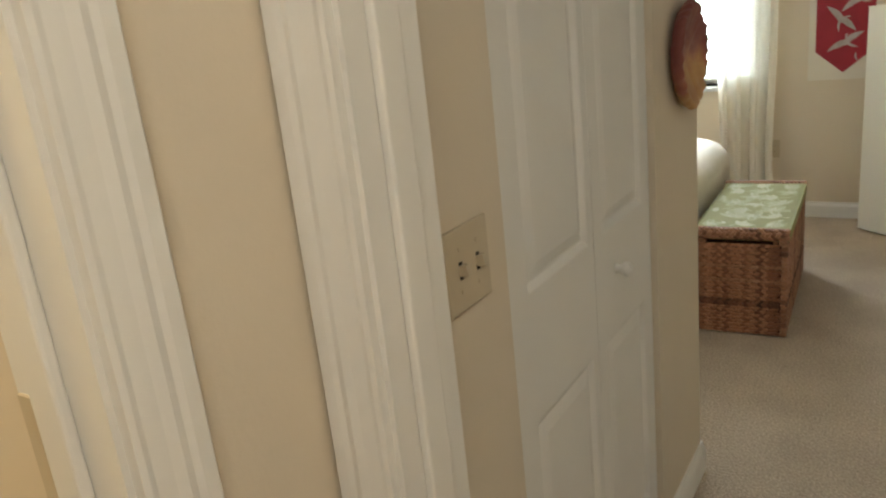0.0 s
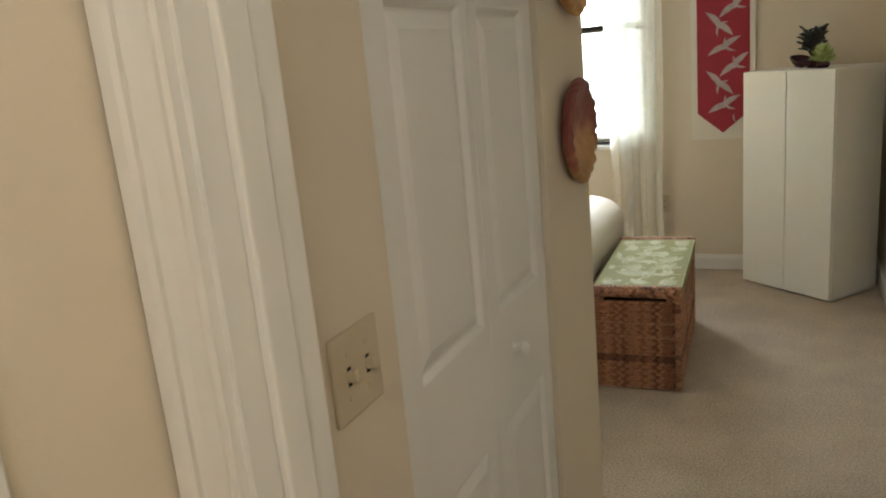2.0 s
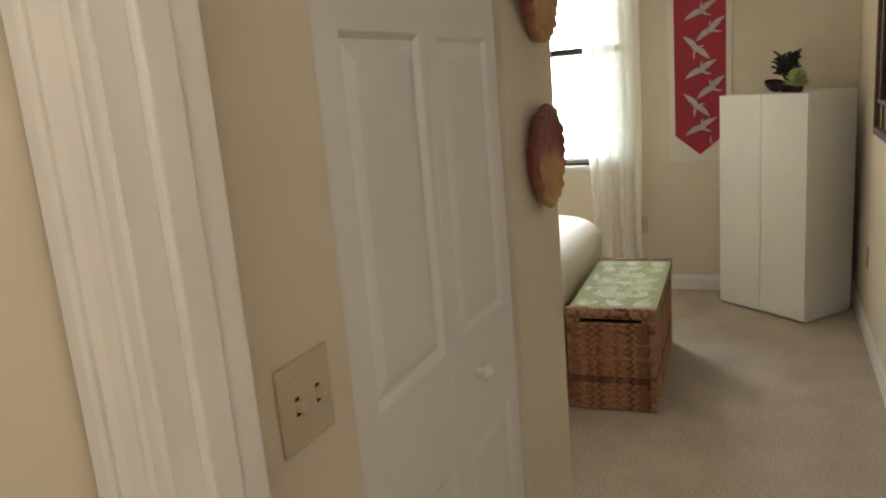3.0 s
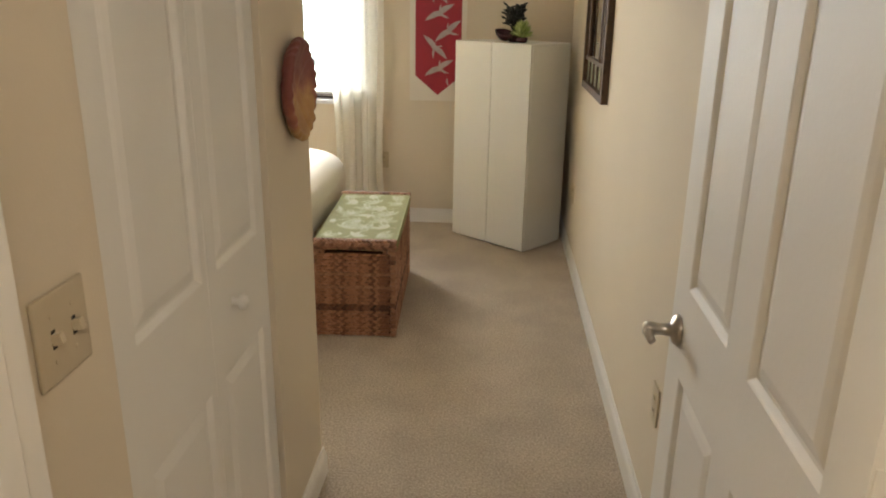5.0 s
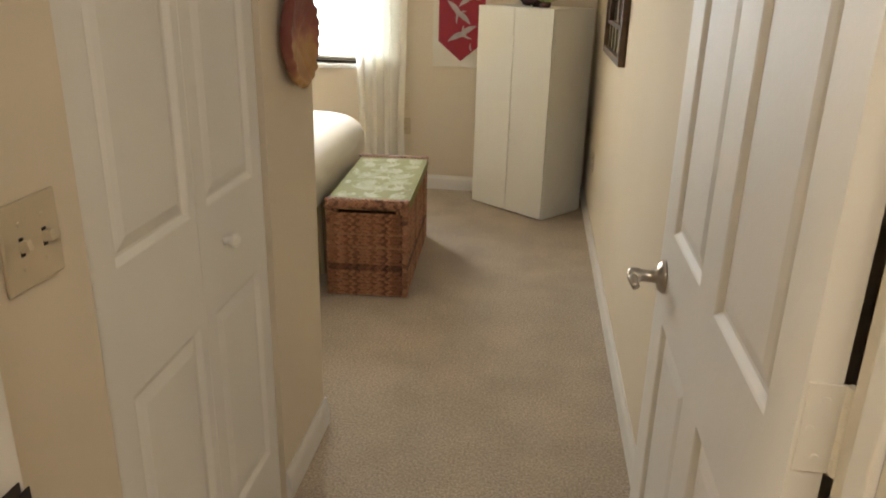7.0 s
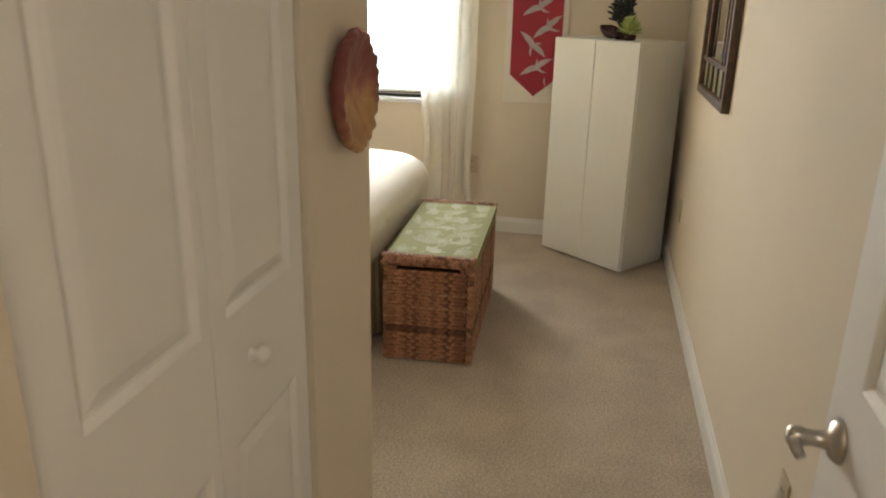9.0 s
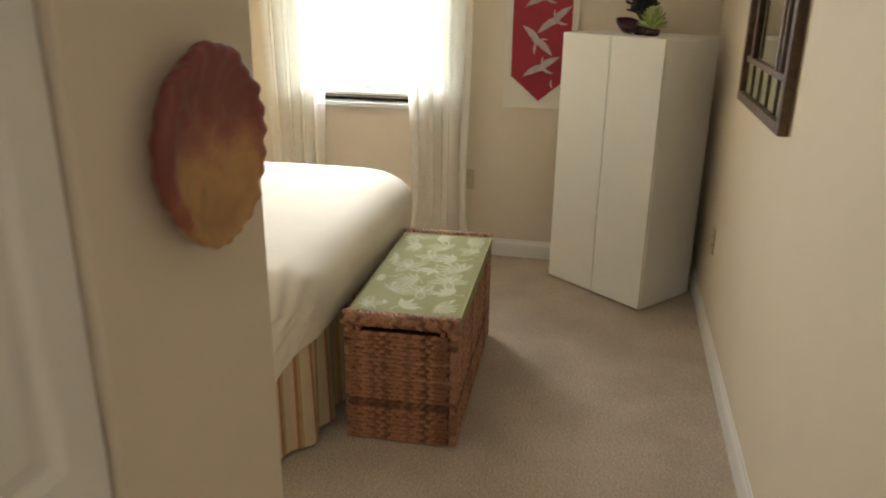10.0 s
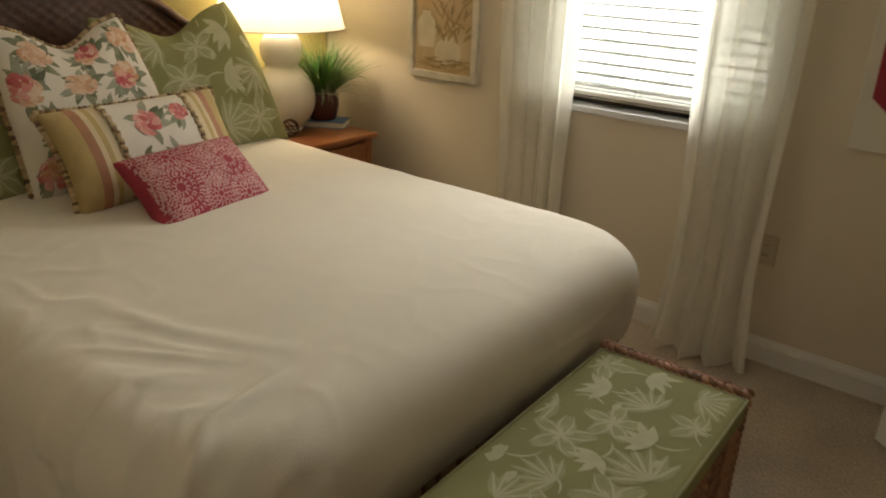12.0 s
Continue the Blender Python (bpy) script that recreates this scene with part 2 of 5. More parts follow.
# side doorway of the hall
structure("trim_jamb_4", boxes((XS - 0.11, XS, BY1, BY1 + 0.018, 0, DH + 0.018)), TRIM, "white painted jamb of the side doorway")
structure("trim_jamb_5", boxes((XS - 0.11, XS, BY0 - 0.018, BY0, 0, DH + 0.018)), TRIM, "white painted jamb of the side doorway")
structure("trim_stop_3", boxes((XS - 0.075, XS - 0.04, BY1 - 0.011, BY1, 0, DH), bevel=0.003), TRIM, "white painted door stop strip")
casing("trim_casing_6", (XS, BY1 + 0.006), (0, 1, 0), (1, 0, 0), DH + 0.06, "white moulded casing of the side doorway")
casing("trim_casing_7", (XS, BY0 - 0.006), (0, -1, 0), (1, 0, 0), DH + 0.06, "white moulded casing of the side doorway")
side_strike = thing("strike_plate", "painted metal strike plate let into the side jamb", "strike plate")
part("plate", boxes((XS - 0.106, XS - 0.088, BY1 - 0.0035, BY1, 1.08, 1.19), bevel=0.001), IVORY, side_strike)
strike = thing("strike_plate", "dark bronze strike plate on the door jamb", "strike plate")
part("plate", boxes((JL, JL + 0.0025, 1.144, 1.172, 0.87, 0.93), bevel=0.001), BRONZE, strike)
part("lip", boxes((JL + 0.0026, JL + 0.005, 1.165, 1.182, 0.882, 0.918), bevel=0.001), BRONZE, strike)

# baseboards
BASE = ((0, 0), (0.014, 0), (0.014, 0.07), (0.011, 0.082), (0.007, 0.088), (0.005, 0.1), (0, 0.1))


def baseboard(n, a, b, out):
    sec = [(d * out[0], d * out[1], z) for d, z in BASE]
    structure("baseboard_%d" % n, extruded(sec, a, b), TRIM, "white painted baseboard")


baseboard(1, (XR, 1.30, 0), (XR, YW, 0), (-1, 0))
baseboard(2, (-3.10, YW, 0), (XR - 0.015, YW, 0), (0, -1))
baseboard(3, (XL, RY1 + 0.001, 0), (XL, YC + 0.014, 0), (1, 0))
baseboard(4, (XL, YH1 + 0.02, 0), (XL, RY0 - 0.001, 0), (1, 0))
baseboard(5, (XH, YC, 0), (XL - 0.001, YC, 0), (0, 1))
baseboard(6, (XH, YC + 0.02, 0), (XH, YW - 0.02, 0), (1, 0))
baseboard(7, (XR, -1.69, 0), (XR, YH0 - 0.02, 0), (-1, 0))
baseboard(8, (XS, BY1 + 0.068, 0), (XS, YH0 - 0.004, 0), (1, 0))


def panel_face(bm, w, h, panels, y, sign):
    """One face of a panelled door in the x-z plane at y: sunk mouldings with raised fields."""
    xs = sorted({0.0, w, *[p[0] for p in panels], *[p[1] for p in panels]})
    zs = sorted({0.0, h, *[p[2] for p in panels], *[p[3] for p in panels]})
    rings = ((0.0, 0.0), (0.004, 0.002), (0.012, 0.009), (0.018, 0.0095), (0.028, 0.006), (0.042, 0.0025))
    for x0, x1 in zip(xs, xs[1:]):
        for z0, z1 in zip(zs, zs[1:]):
            inside = any(p[0] <= x0 and x1 <= p[1] and p[2] <= z0 and z1 <= p[3] for p in panels)
            if not inside:
                bm.faces.new([bm.verts.new(c) for c in ((x0, y, z0), (x1, y, z0), (x1, y, z1), (x0, y, z1))])
                continue
            loops = []
            for inset, sink in rings:
                k = y - sign * sink
                loops.append([bm.verts.new(c) for c in ((x0 + inset, k, z0 + inset), (x1 - inset, k, z0 + inset), (x1 - inset, k, z1 - inset), (x0 + inset, k, z1 - inset))])
            for a, b in zip(loops, loops[1:]):
                for i in range(4):
                    bm.faces.new((a[i], a[(i + 1) % 4], b[(i + 1) % 4], b[i]))
            bm.faces.new(loops[-1])


def panel_door(w, h, t, panels):
    bm = bmesh.new()
    panel_face(bm, w, h, panels, 0.0, -1)
    panel_face(bm, w, h, panels, t, 1)
    for x in (0, w):
        bm.faces.new([bm.verts.new(c) for c in ((x, 0, 0), (x, t, 0), (x, t, h), (x, 0, h))])
    for z in (0, h):
        bm.faces.new([bm.verts.new(c) for c in ((0, 0, z), (w, 0, z), (w, t, z), (0, t, z))])
    bmesh.ops.remove_doubles(bm, verts=bm.verts[:], dist=0.00005)
    return bm


def tube(bm, points, radius, n=8):
    """A round rod along points; radius a number or one for each point."""
    rings = []
    for i, p in enumerate(points):
        p = Vector(p)
        d = (Vector(points[min(i + 1, len(points) - 1)]) - Vector(points[max(i - 1, 0)])).normalized()
        side = d.cross(Vector((0, 0, 1)))
        side = side.normalized() if side.length > 0.01 else Vector((1, 0, 0))
        up = side.cross(d)
        r = radius[i] if isinstance(radius, (list, tuple)) else radius
        rings.append([bm.verts.new(p + r * (math.cos(2 * math.pi * k / n) * side + math.sin(2 * math.pi * k / n) * up)) for k in range(n)])
    for a, b in zip(rings, rings[1:]):
        for k in range(n):
            bm.faces.new((a[k], a[(k + 1) % n], b[(k + 1) % n], b[k]))
    bm.faces.new(rings[0][::-1])
    bm.faces.new(rings[-1])
    return bm


def turned(bm_from, m):
    bmesh.ops.transform(bm_from, matrix=m, verts=bm_from.verts[:])
    return bm_from


# entry door, open along the right wall; its own x runs from the hinges to the free edge
DW, DT = 0.82, 0.035
door = thing("door_1", "white six-panel door standing open along the wall", "door", (JR, YHR + 0.024, 0.012), 89.6, kind="structure")
c0, c1, c2, c3 = 0.088, 0.355, 0.46, 0.715
leaf = part("leaf", panel_door(DW, 2.02, DT, [(a, b, z0, z1) for a, b in ((c0, c1), (c2, c3)) for z0, z1 in ((0.2, 0.795), (0.98, 1.58), (1.69, 1.90))]), DOORW, door)


def lever(parent, y, sign, out, reach):
    handle = part("handle", turned(lathe(((0.0, 0), (0.033, 0.0), (0.033, 0.004), (0.027, 0.012), (0.014, 0.016), (0.012, out - 0.039), (0.0125, out - 0.027), (0.015, out - 0.021), (0.015, out - 0.007), (0.011, out - 0.001), (0.0, out)), 24), pose(DW - 0.066, y, 0.88, 90 * sign)), NICKEL, parent, "brushed nickel lever handle with a round rose", smooth=True)
    k = y - (out - 0.015) * sign
    points = [(DW - 0.066 - s * reach, k - sign * 0.006 * math.sin(s * 3.1), 0.88 - 0.012 * s * s) for s in [i / 8 for i in range(9)]]
    part("lever", tube(bmesh.new(), points, [0.0105 - 0.003 * i / 8 for i in range(9)], 10), NICKEL, handle, smooth=True)


lever(door, DT, -1, 0.072, 0.036)
lever(door, 0.0, 1, 0.056, 0.062)
for z in (0.20, 0.975, 1.76):
    hinge = part("hinge", boxes((-0.003, -0.0002, -0.003, DT - 0.003, z, z + 0.1), bevel=0.001), TRIM, door, "white painted butt hinge")
    for i in range(5):
        part("knuckle", turned(lathe(((0.0, 0), (0.006, 0.0), (0.0068, 0.0007), (0.0068, 0.0188), (0.006, 0.0195), (0.0, 0.0195)), 16), pose(-0.0055, -0.0085, z + 0.0005 + i * 0.0199)), TRIM, hinge)
    for i in range(3):
        part("screw", turned(lathe(((0.0, 0), (0.0042, 0.0), (0.0036, 0.0012), (0.0, 0.0014)), 12), pose(-0.003, 0.013 + 0.01 * (i % 2), z + 0.018 + i * 0.032, 0, -90)), TRIM, hinge)

# folding closet door in its recess; its own x runs along the wall
fold = thing("door_2", "white panelled folding closet door, closed", "door", (RX - 0.03, RY0 + 0.004, 0.012), 90, kind="structure")
FW = (RY1 - RY0 - 0.012)
fp = ((0.087, 0.36), (0.438, FW - 0.06))
for x0, x1, (a, b) in ((0.0, FW / 2 + 0.008, fp[0]), (FW / 2 + 0.010, FW, fp[1])):
    bm = panel_door(x1 - x0, 2.02, 0.03, [(a - x0, b - x0, z0, z1) for z0, z1 in ((0.2, 0.74), (0.975, 1.565), (1.66, 1.88))])
    part("leaf", turned(bm, pose(x0, -0.03, 0)), DOORW, fold)
part("knob", turned(lathe(((0.0, 0), (0.012, 0.0), (0.009, 0.004), (0.008, 0.012), (0.015, 0.018), (0.0165, 0.025), (0.012, 0.031), (0.0, 0.033)), 20), pose(0.514, -0.03, 0.878, 90)), TRIM, fold, "round white knob", smooth=True)
structure("trim_closet_head", boxes((XL - 0.11, XL - 0.002, RY0, RY1, 2.036, 2.0495)), TRIM, "white track cover over the folding door")

# ---- window ----
window = thing("window_1", "dark-framed sash window with open white blinds", "window", kind="structure")
fy = YW + 0.07
part("window_frame", boxes((WX0, WX0 + 0.035, fy, fy + 0.06, WZ0, WZ1), (WX1 - 0.035, WX1, fy, fy + 0.06, WZ0, WZ1), (WX0 + 0.035, WX1 - 0.035, fy, fy + 0.06, WZ0, WZ0 + 0.05), (WX0 + 0.035, WX1 - 0.035, fy, fy + 0.06, WZ1 - 0.035, WZ1), (WX0 + 0.035, WX1 - 0.035, fy + 0.01, fy + 0.05, 1.60, 1.645)), BRONZE, window, "dark bronze aluminium frame")
for z0, z1 in ((WZ0 + 0.05, 1.60), (1.645, WZ1 - 0.035)):
    pane = part("pane", boxes((WX0 + 0.035, WX1 - 0.035, fy + 0.025, fy + 0.03, z0, z1)), GLASS, window)
    pane.visible_shadow = False
part("window_sill", boxes((WX0 - 0.02, WX1 + 0.02, YW - 0.03, fy - 0.001, WZ0 - 0.022, WZ0 + 0.006), bevel=0.005), SILL, window, "pale marble sill")
# added pale strip: the sky's reflection on the lower frame, built as a part
part("track", boxes((WX0 + 0.036, WX1 - 0.036, fy - 0.006, fy - 0.001, WZ0 + 0.022, WZ0 + 0.029)), STEEL, window, "pale strip for the sky reflected at the lower track")
blind = thing("blind", "white slatted blind with open slats in the window", "blind")
for i in range(27):
    z = 0.932 + i * 0.045
    bm = boxes((WX0 + 0.008, WX1 - 0.008, -0.024, 0.024, -0.0011, 0.0011))
    part("slat", turned(bm, pose(0, YW + 0.036, z, 3)), SLAT, blind)
part("bottom_rail", boxes((WX0 + 0.008, WX1 - 0.008, YW + 0.012, YW + 0.058, 0.892, 0.908), bevel=0.003), WHITE, blind)
part("head_rail", boxes((WX0 + 0.004, WX1 - 0.004, YW + 0.006, YW + 0.06, WZ1 - 0.045, WZ1 - 0.002), bevel=0.003), WHITE, blind)
for x in (WX0 + 0.19, -1.29, WX1 - 0.19):
    for y in (YW + 0.0105, YW + 0.0595):
        part("ladder_cord", boxes((x - 0.0015, x + 0.0015, y - 0.001, y + 0.001, 0.909, WZ1 - 0.046)), WHITE, blind)

# ---- outside ----
structure("ground", boxes((-30, 30, 5.96, 40, -0.3, -0.15)), PAVE, "pale sunlit paving outside the window")
structure("backdrop", boxes((-14, 12, 12.0, 12.05, -0.2, 7)), GLOW, "bright blurred greenery and parked cars outside")

# ---- curtains ----


def curtain(x0, x1, folds, seed, label):
    bm = bmesh.new()
    rnd = random.Random(seed)
    ph = [rnd.uniform(0, 6.28) for _ in range(4)]
    nx, nz, top = 90, 44, 2.25
    grid = []
    for j in range(nz + 1):
        z = 0.006 + (top - 0.006) * j / nz
        low = max(0.0, 1 - z / 0.35)
        row = []
        for i in range(nx + 1):
            u = i / nx
            wob = 0.35 * math.sin(2.3 * z + ph[0]) * 0.2
            a = 2 * math.pi * folds * (u + 0.03 * math.sin(5 * u + ph[1]) + 0.012 * math.sin(1.7 * z + ph[2] + 9 * u)) + wob
            amp = 0.026 + 0.009 * math.sin(3.1 * u * 6.28 + ph[3]) + 0.018 * low
            y = YW - 0.095 + amp * math.sin(a) + 0.006 * math.sin(2.2 * a + z) - 0.055 * low * (0.4 + math.sin(3.1 * u))
            narrow = 0.04 * math.exp(-((z - 0.45) / 0.5) ** 2)
            x = x0 + (x1 - x0) * u + 0.006 * math.sin(2 * a) + narrow * (0.5 - u) + (u - 0.45) * 0.05 * low
            row.append(bm.verts.new((x, y, z)))
        grid.append(row)
    for a, b in zip(grid, grid[1:]):
        for i in range(nx):
            bm.faces.new((a[i], a[i + 1], b[i + 1], b[i]))
    return single("curtain", bm, SHEER, label, "curtain", smooth=True, group="curtains at the window")


curtain(-1.86, -1.51, 4, 3, "sheer white curtain hanging in soft folds to the floor")
curtain(-1.03, -0.66, 4, 8, "sheer white curtain pooling slightly on the carpet")

# ---- wall plates ----


def switch_plate():
    plate = thing("light_switch", "ivory double toggle switch plate beside the door casing", "light switch", (XL, 1.413, 1.108))
    part("plate", boxes((0, 0.006, -0.058, 0.058, -0.059, 0.059), bevel=0.0035), IVORY, plate)
    for y in (-0.023, 0.023):
        part("slot", boxes((0.006, 0.0068, y - 0.004, y + 0.004, -0.0125, 0.0125)), DARK, plate, "dark toggle slot")
        part("toggle", turned(boxes((0, 0.014, y - 0.0045, y + 0.0045, -0.0075, 0.0075), bevel=0.001), pose(0.005, 0, 0, 0, -14, 0)), IVORY, plate)
        for z in (-0.03, 0.03):
            part("screw", turned(lathe(((0.0, 0), (0.0035, 0.0), (0.003, 0.001), (0.0, 0.0012)), 10), pose(0.006, y, z, 0, 90)), IVORY, plate)


def outlet(at, rz, label):
    ob = thing("wall_outlet", label, "outlet", at, rz)
    part("plate", boxes((-0.036, 0.036, -0.006, 0, -0.058, 0.058), bevel=0.003), IVORY, ob)
    for z in (-0.02, 0.02):
        part("socket", boxes((-0.014, 0.014, -0.0075, -0.006, z - 0.013, z + 0.013), bevel=0.0006), IVORY, ob)
        for x in (-0.006, 0.006):
            part("slot", boxes((x - 0.001, x + 0.001, -0.0082, -0.0076, z - 0.004, z + 0.006)), DARK, ob)


switch_plate()
outlet((-0.694, YW, 0.444), 0, "ivory wall outlet beside the curtain")
outlet((XR, 2.50, 0.44), -90, "ivory wall outlet past the open door")
outlet((XR, 5.03, 0.422), -90, "ivory wall outlet on the wall beside the cabinet")

# ---- cloth and print ----


def island_mat(name, colors, rough=0.6, bump=0.0, bump_scale=300.0):
    """A surface whose loose pieces differ in shade."""
    m = bpy.data.materials.new(name)
    m.use_nodes = True
    n, l = m.node_tree.nodes, m.node_tree.links
    b = n["Principled BSDF"]
    b.inputs["Roughness"].default_value = rough
    geo, ramp, co, tex, mix = n.new("ShaderNodeNewGeometry"), n.new("ShaderNodeValToRGB"), n.new("ShaderNodeTexCoord"), n.new("ShaderNodeTexNoise"), n.new("ShaderNodeMix")
    r = ramp.color_ramp
    r.elements[0].color, r.elements[1].color = (*colors[0], 1), (*colors[-1], 1)
    for i, c in enumerate(colors[1:-1], 1):
        r.elements.new(i / (len(colors) - 1)).color = (*c, 1)
    l.new(geo.outputs["Random Per Island"], ramp.inputs["Fac"])
    tex.inputs["Scale"].default_value = bump_scale
    l.new(co.outputs["Object"], tex.inputs["Vector"])
    mix.data_type, mix.blend_type = "RGBA", "OVERLAY"
    mix.inputs["Factor"].default_value = 0.5
    l.new(ramp.outputs["Color"], mix.inputs["A"])
    l.new(tex.outputs["Fac"], mix.inputs["B"])
    l.new(mix.outputs["Result"], b.inputs["Base Color"])
    if bump:
        bp = n.new("ShaderNodeBump")
        bp.inputs["Strength"].default_value, bp.inputs["Distance"].default_value = bump, 0.003
        l.new(tex.outputs["Fac"], bp.inputs["Height"])
        l.new(bp.outputs["Normal"], b.inputs["Normal"])
    return m


BRAID = island_mat("braided_seagrass", ((0.16, 0.064, 0.032), (0.30, 0.130, 0.066), (0.43, 0.205, 0.112), (0.25, 0.105, 0.054)), 0.6, 0.6, 260)
BRAIDPALE = island_mat("pale_braided_seagrass", ((0.27, 0.125, 0.066), (0.36, 0.18, 0.10), (0.44, 0.24, 0.14)), 0.6, 0.6, 260)
BRAIDDARK = island_mat("dark_braided_seagrass", ((0.05, 0.02, 0.01), (0.16, 0.066, 0.034), (0.28, 0.125, 0.066)), 0.6, 0.6, 260)
RIM = island_mat("wrapped_seagrass", ((0.13, 0.055, 0.028), (0.29, 0.13, 0.07), (0.38, 0.19, 0.105), (0.33, 0.155, 0.085)), 0.55, 0.6, 260)
SAGE = mat("sage_green_cotton", (0.265, 0.265, 0.105), 0.85, 0.05, 8, 0.3, 500)
SAGEPRINT = mat("pale_leaf_print", (0.52, 0.51, 0.33), 0.85, 0.06, 30, 0.2, 500)
SAGEWASH = mat("faded_leaf_print", (0.38, 0.375, 0.20), 0.85, 0.08, 30, 0.2, 500)
CREAM = mat("cream_cotton", (0.74, 0.68, 0.58), 0.85, 0.04, 9, 0.3, 500)
ROSE = island_mat("rose_print", ((0.42, 0.06, 0.07), (0.58, 0.16, 0.15), (0.70, 0.38, 0.32), (0.50, 0.10, 0.10)), 0.85)
PEACH = island_mat("peach_print", ((0.56, 0.26, 0.13), (0.66, 0.42, 0.27), (0.72, 0.55, 0.42), (0.60, 0.33, 0.20)), 0.85)
OLIVE = island_mat("olive_leaf_print", ((0.10, 0.11, 0.06), (0.20, 0.21, 0.12), (0.36, 0.36, 0.27), (0.16, 0.17, 0.10)), 0.85)
GOLD = mat("gold_stripe", (0.50, 0.37, 0.16), 0.75, 0.06, 20, 0.25, 500)
BRICK = mat("brick_stripe", (0.44, 0.21, 0.12), 0.75, 0.08, 20, 0.25, 500)
PINK = mat("crimson_cotton", (0.38, 0.035, 0.06), 0.8, 0.08, 12, 0.3, 500)
PINKPRINT = mat("pale_pink_print", (0.64, 0.34, 0.33), 0.8, 0.08, 30, 0.2, 500)
TRIMCORD = island_mat("tasselled_cord", ((0.10, 0.06, 0.03), (0.22, 0.13, 0.06), (0.55, 0.42, 0.24), (0.34, 0.22, 0.10)), 0.8)
RATTAN = mat("dark_rattan", (0.11, 0.045, 0.022), 0.42, 0.2, 40, 0.4, 200)
CHERRY = mat("cherry_wood", (0.36, 0.13, 0.045), 0.32, 0.12, 7, 0.1, 60, color2=(0.24, 0.075, 0.025))
CERAMIC = mat("cream_ceramic", (0.80, 0.75, 0.64), 0.18, 0.02, 4)
BLUE = mat("blue_book_cloth", (0.12, 0.25, 0.44), 0.6, 0.08, 20, 0.2, 500)
PAPER = mat("book_pages", (0.72, 0.66, 0.54), 0.8, 0.05, 60)
POT = mat("oxblood_glaze", (0.09, 0.02, 0.015), 0.22, 0.15, 12)
GRASS = island_mat("grass_blades", ((0.03, 0.10, 0.015), (0.07, 0.20, 0.03), (0.14, 0.28, 0.07), (0.05, 0.15, 0.02)), 0.5)
STRAW = island_mat("pale_grass_blades", ((0.30, 0.32, 0.16), (0.42, 0.38, 0.24), (0.20, 0.26, 0.10)), 0.6)
RED = mat("red_silk", (0.33, 0.012, 0.03), 0.55, 0.06, 10, 0.2, 400)
SILVER = mat("pale_crane_print", (0.45, 0.39, 0.37), 0.6, 0.1, 30)
BOARD = mat("white_mount_board", (0.73, 0.68, 0.58), 0.7, 0.02, 4)
OCHRE = mat("sepia_canvas", (0.62, 0.50, 0.32), 0.8, 0.12, 6, 0.3, 300, color2=(0.46, 0.32, 0.16))
SEPIA = mat("sepia_paint", (0.44, 0.31, 0.15), 0.8, 0.2, 20, 0.2, 300)
PALEPAINT = mat("pale_jar_paint", (0.74, 0.66, 0.50), 0.8, 0.08, 12, 0.2, 300)
DISTRESS = mat("whitewashed_frame", (0.72, 0.66, 0.55), 0.6, 0.1, 14, 0.3, 120)
IRON = mat("aged_bronze_iron", (0.125, 0.066, 0.034), 0.55, 0.25, 25, 0.3, 120)
WICKERSHADE = mat("shadowed_seagrass", (0.10, 0.04, 0.02), 0.8, 0.2, 30)
MIRROR = mat("mirror_glass", (0.80, 0.82, 0.78), 0.03, 0.02, 5, metal=1.0)
ANTIQUE = mat("antique_mirror_glass", (0.32, 0.31, 0.15), 0.35, 0.12, 14, metal=0.3)
INK = island_mat("dark_succulent", ((0.006, 0.009, 0.008), (0.02, 0.022, 0.02), (0.012, 0.016, 0.012)), 0.4)
LIME = island_mat("green_succulent", ((0.22, 0.30, 0.07), (0.38, 0.46, 0.14), (0.50, 0.55, 0.24)), 0.5)
PLUM = mat("plum_glaze", (0.07, 0.025, 0.03), 0.25, 0.1, 12)
SKIRTC = mat("skirt_cream", (0.66, 0.55, 0.36), 0.85, 0.05, 15, 0.3, 500)


TICK = [0]


def leaf_on(bm, surf, c, ang, length, width, bend=0.0, n=7, off=0.0004):
    """A pointed leaf lying on a surface surf(x, y, off); nothing where it would leave the cloth."""
    rows, p, a = [], Vector(c), ang
    TICK[0] += 1
    off += 0.00002 * (TICK[0] % 47)
    for i in range(n + 1):
        t = i / n
        w = width * 0.5 * math.sin(math.pi * min(1, 0.04 + 0.96 * t ** 0.8)) + 0.0004
        s = Vector((-math.sin(a), math.cos(a)))
        a1, m0, b1 = surf(*(p + s * w), off), surf(*p, off), surf(*(p - s * w), off)
        if a1 is None or b1 is None or m0 is None:
            break
        rows.append([bm.verts.new(a1), bm.verts.new(m0), bm.verts.new(b1)])
        p = p + Vector((math.cos(a), math.sin(a))) * (length / n)
        a += bend / n
    for r, q in zip(rows, rows[1:]):
        bm.faces.new((r[0], r[1], q[1], q[0]))
        bm.faces.new((r[1], r[2], q[2], q[1]))


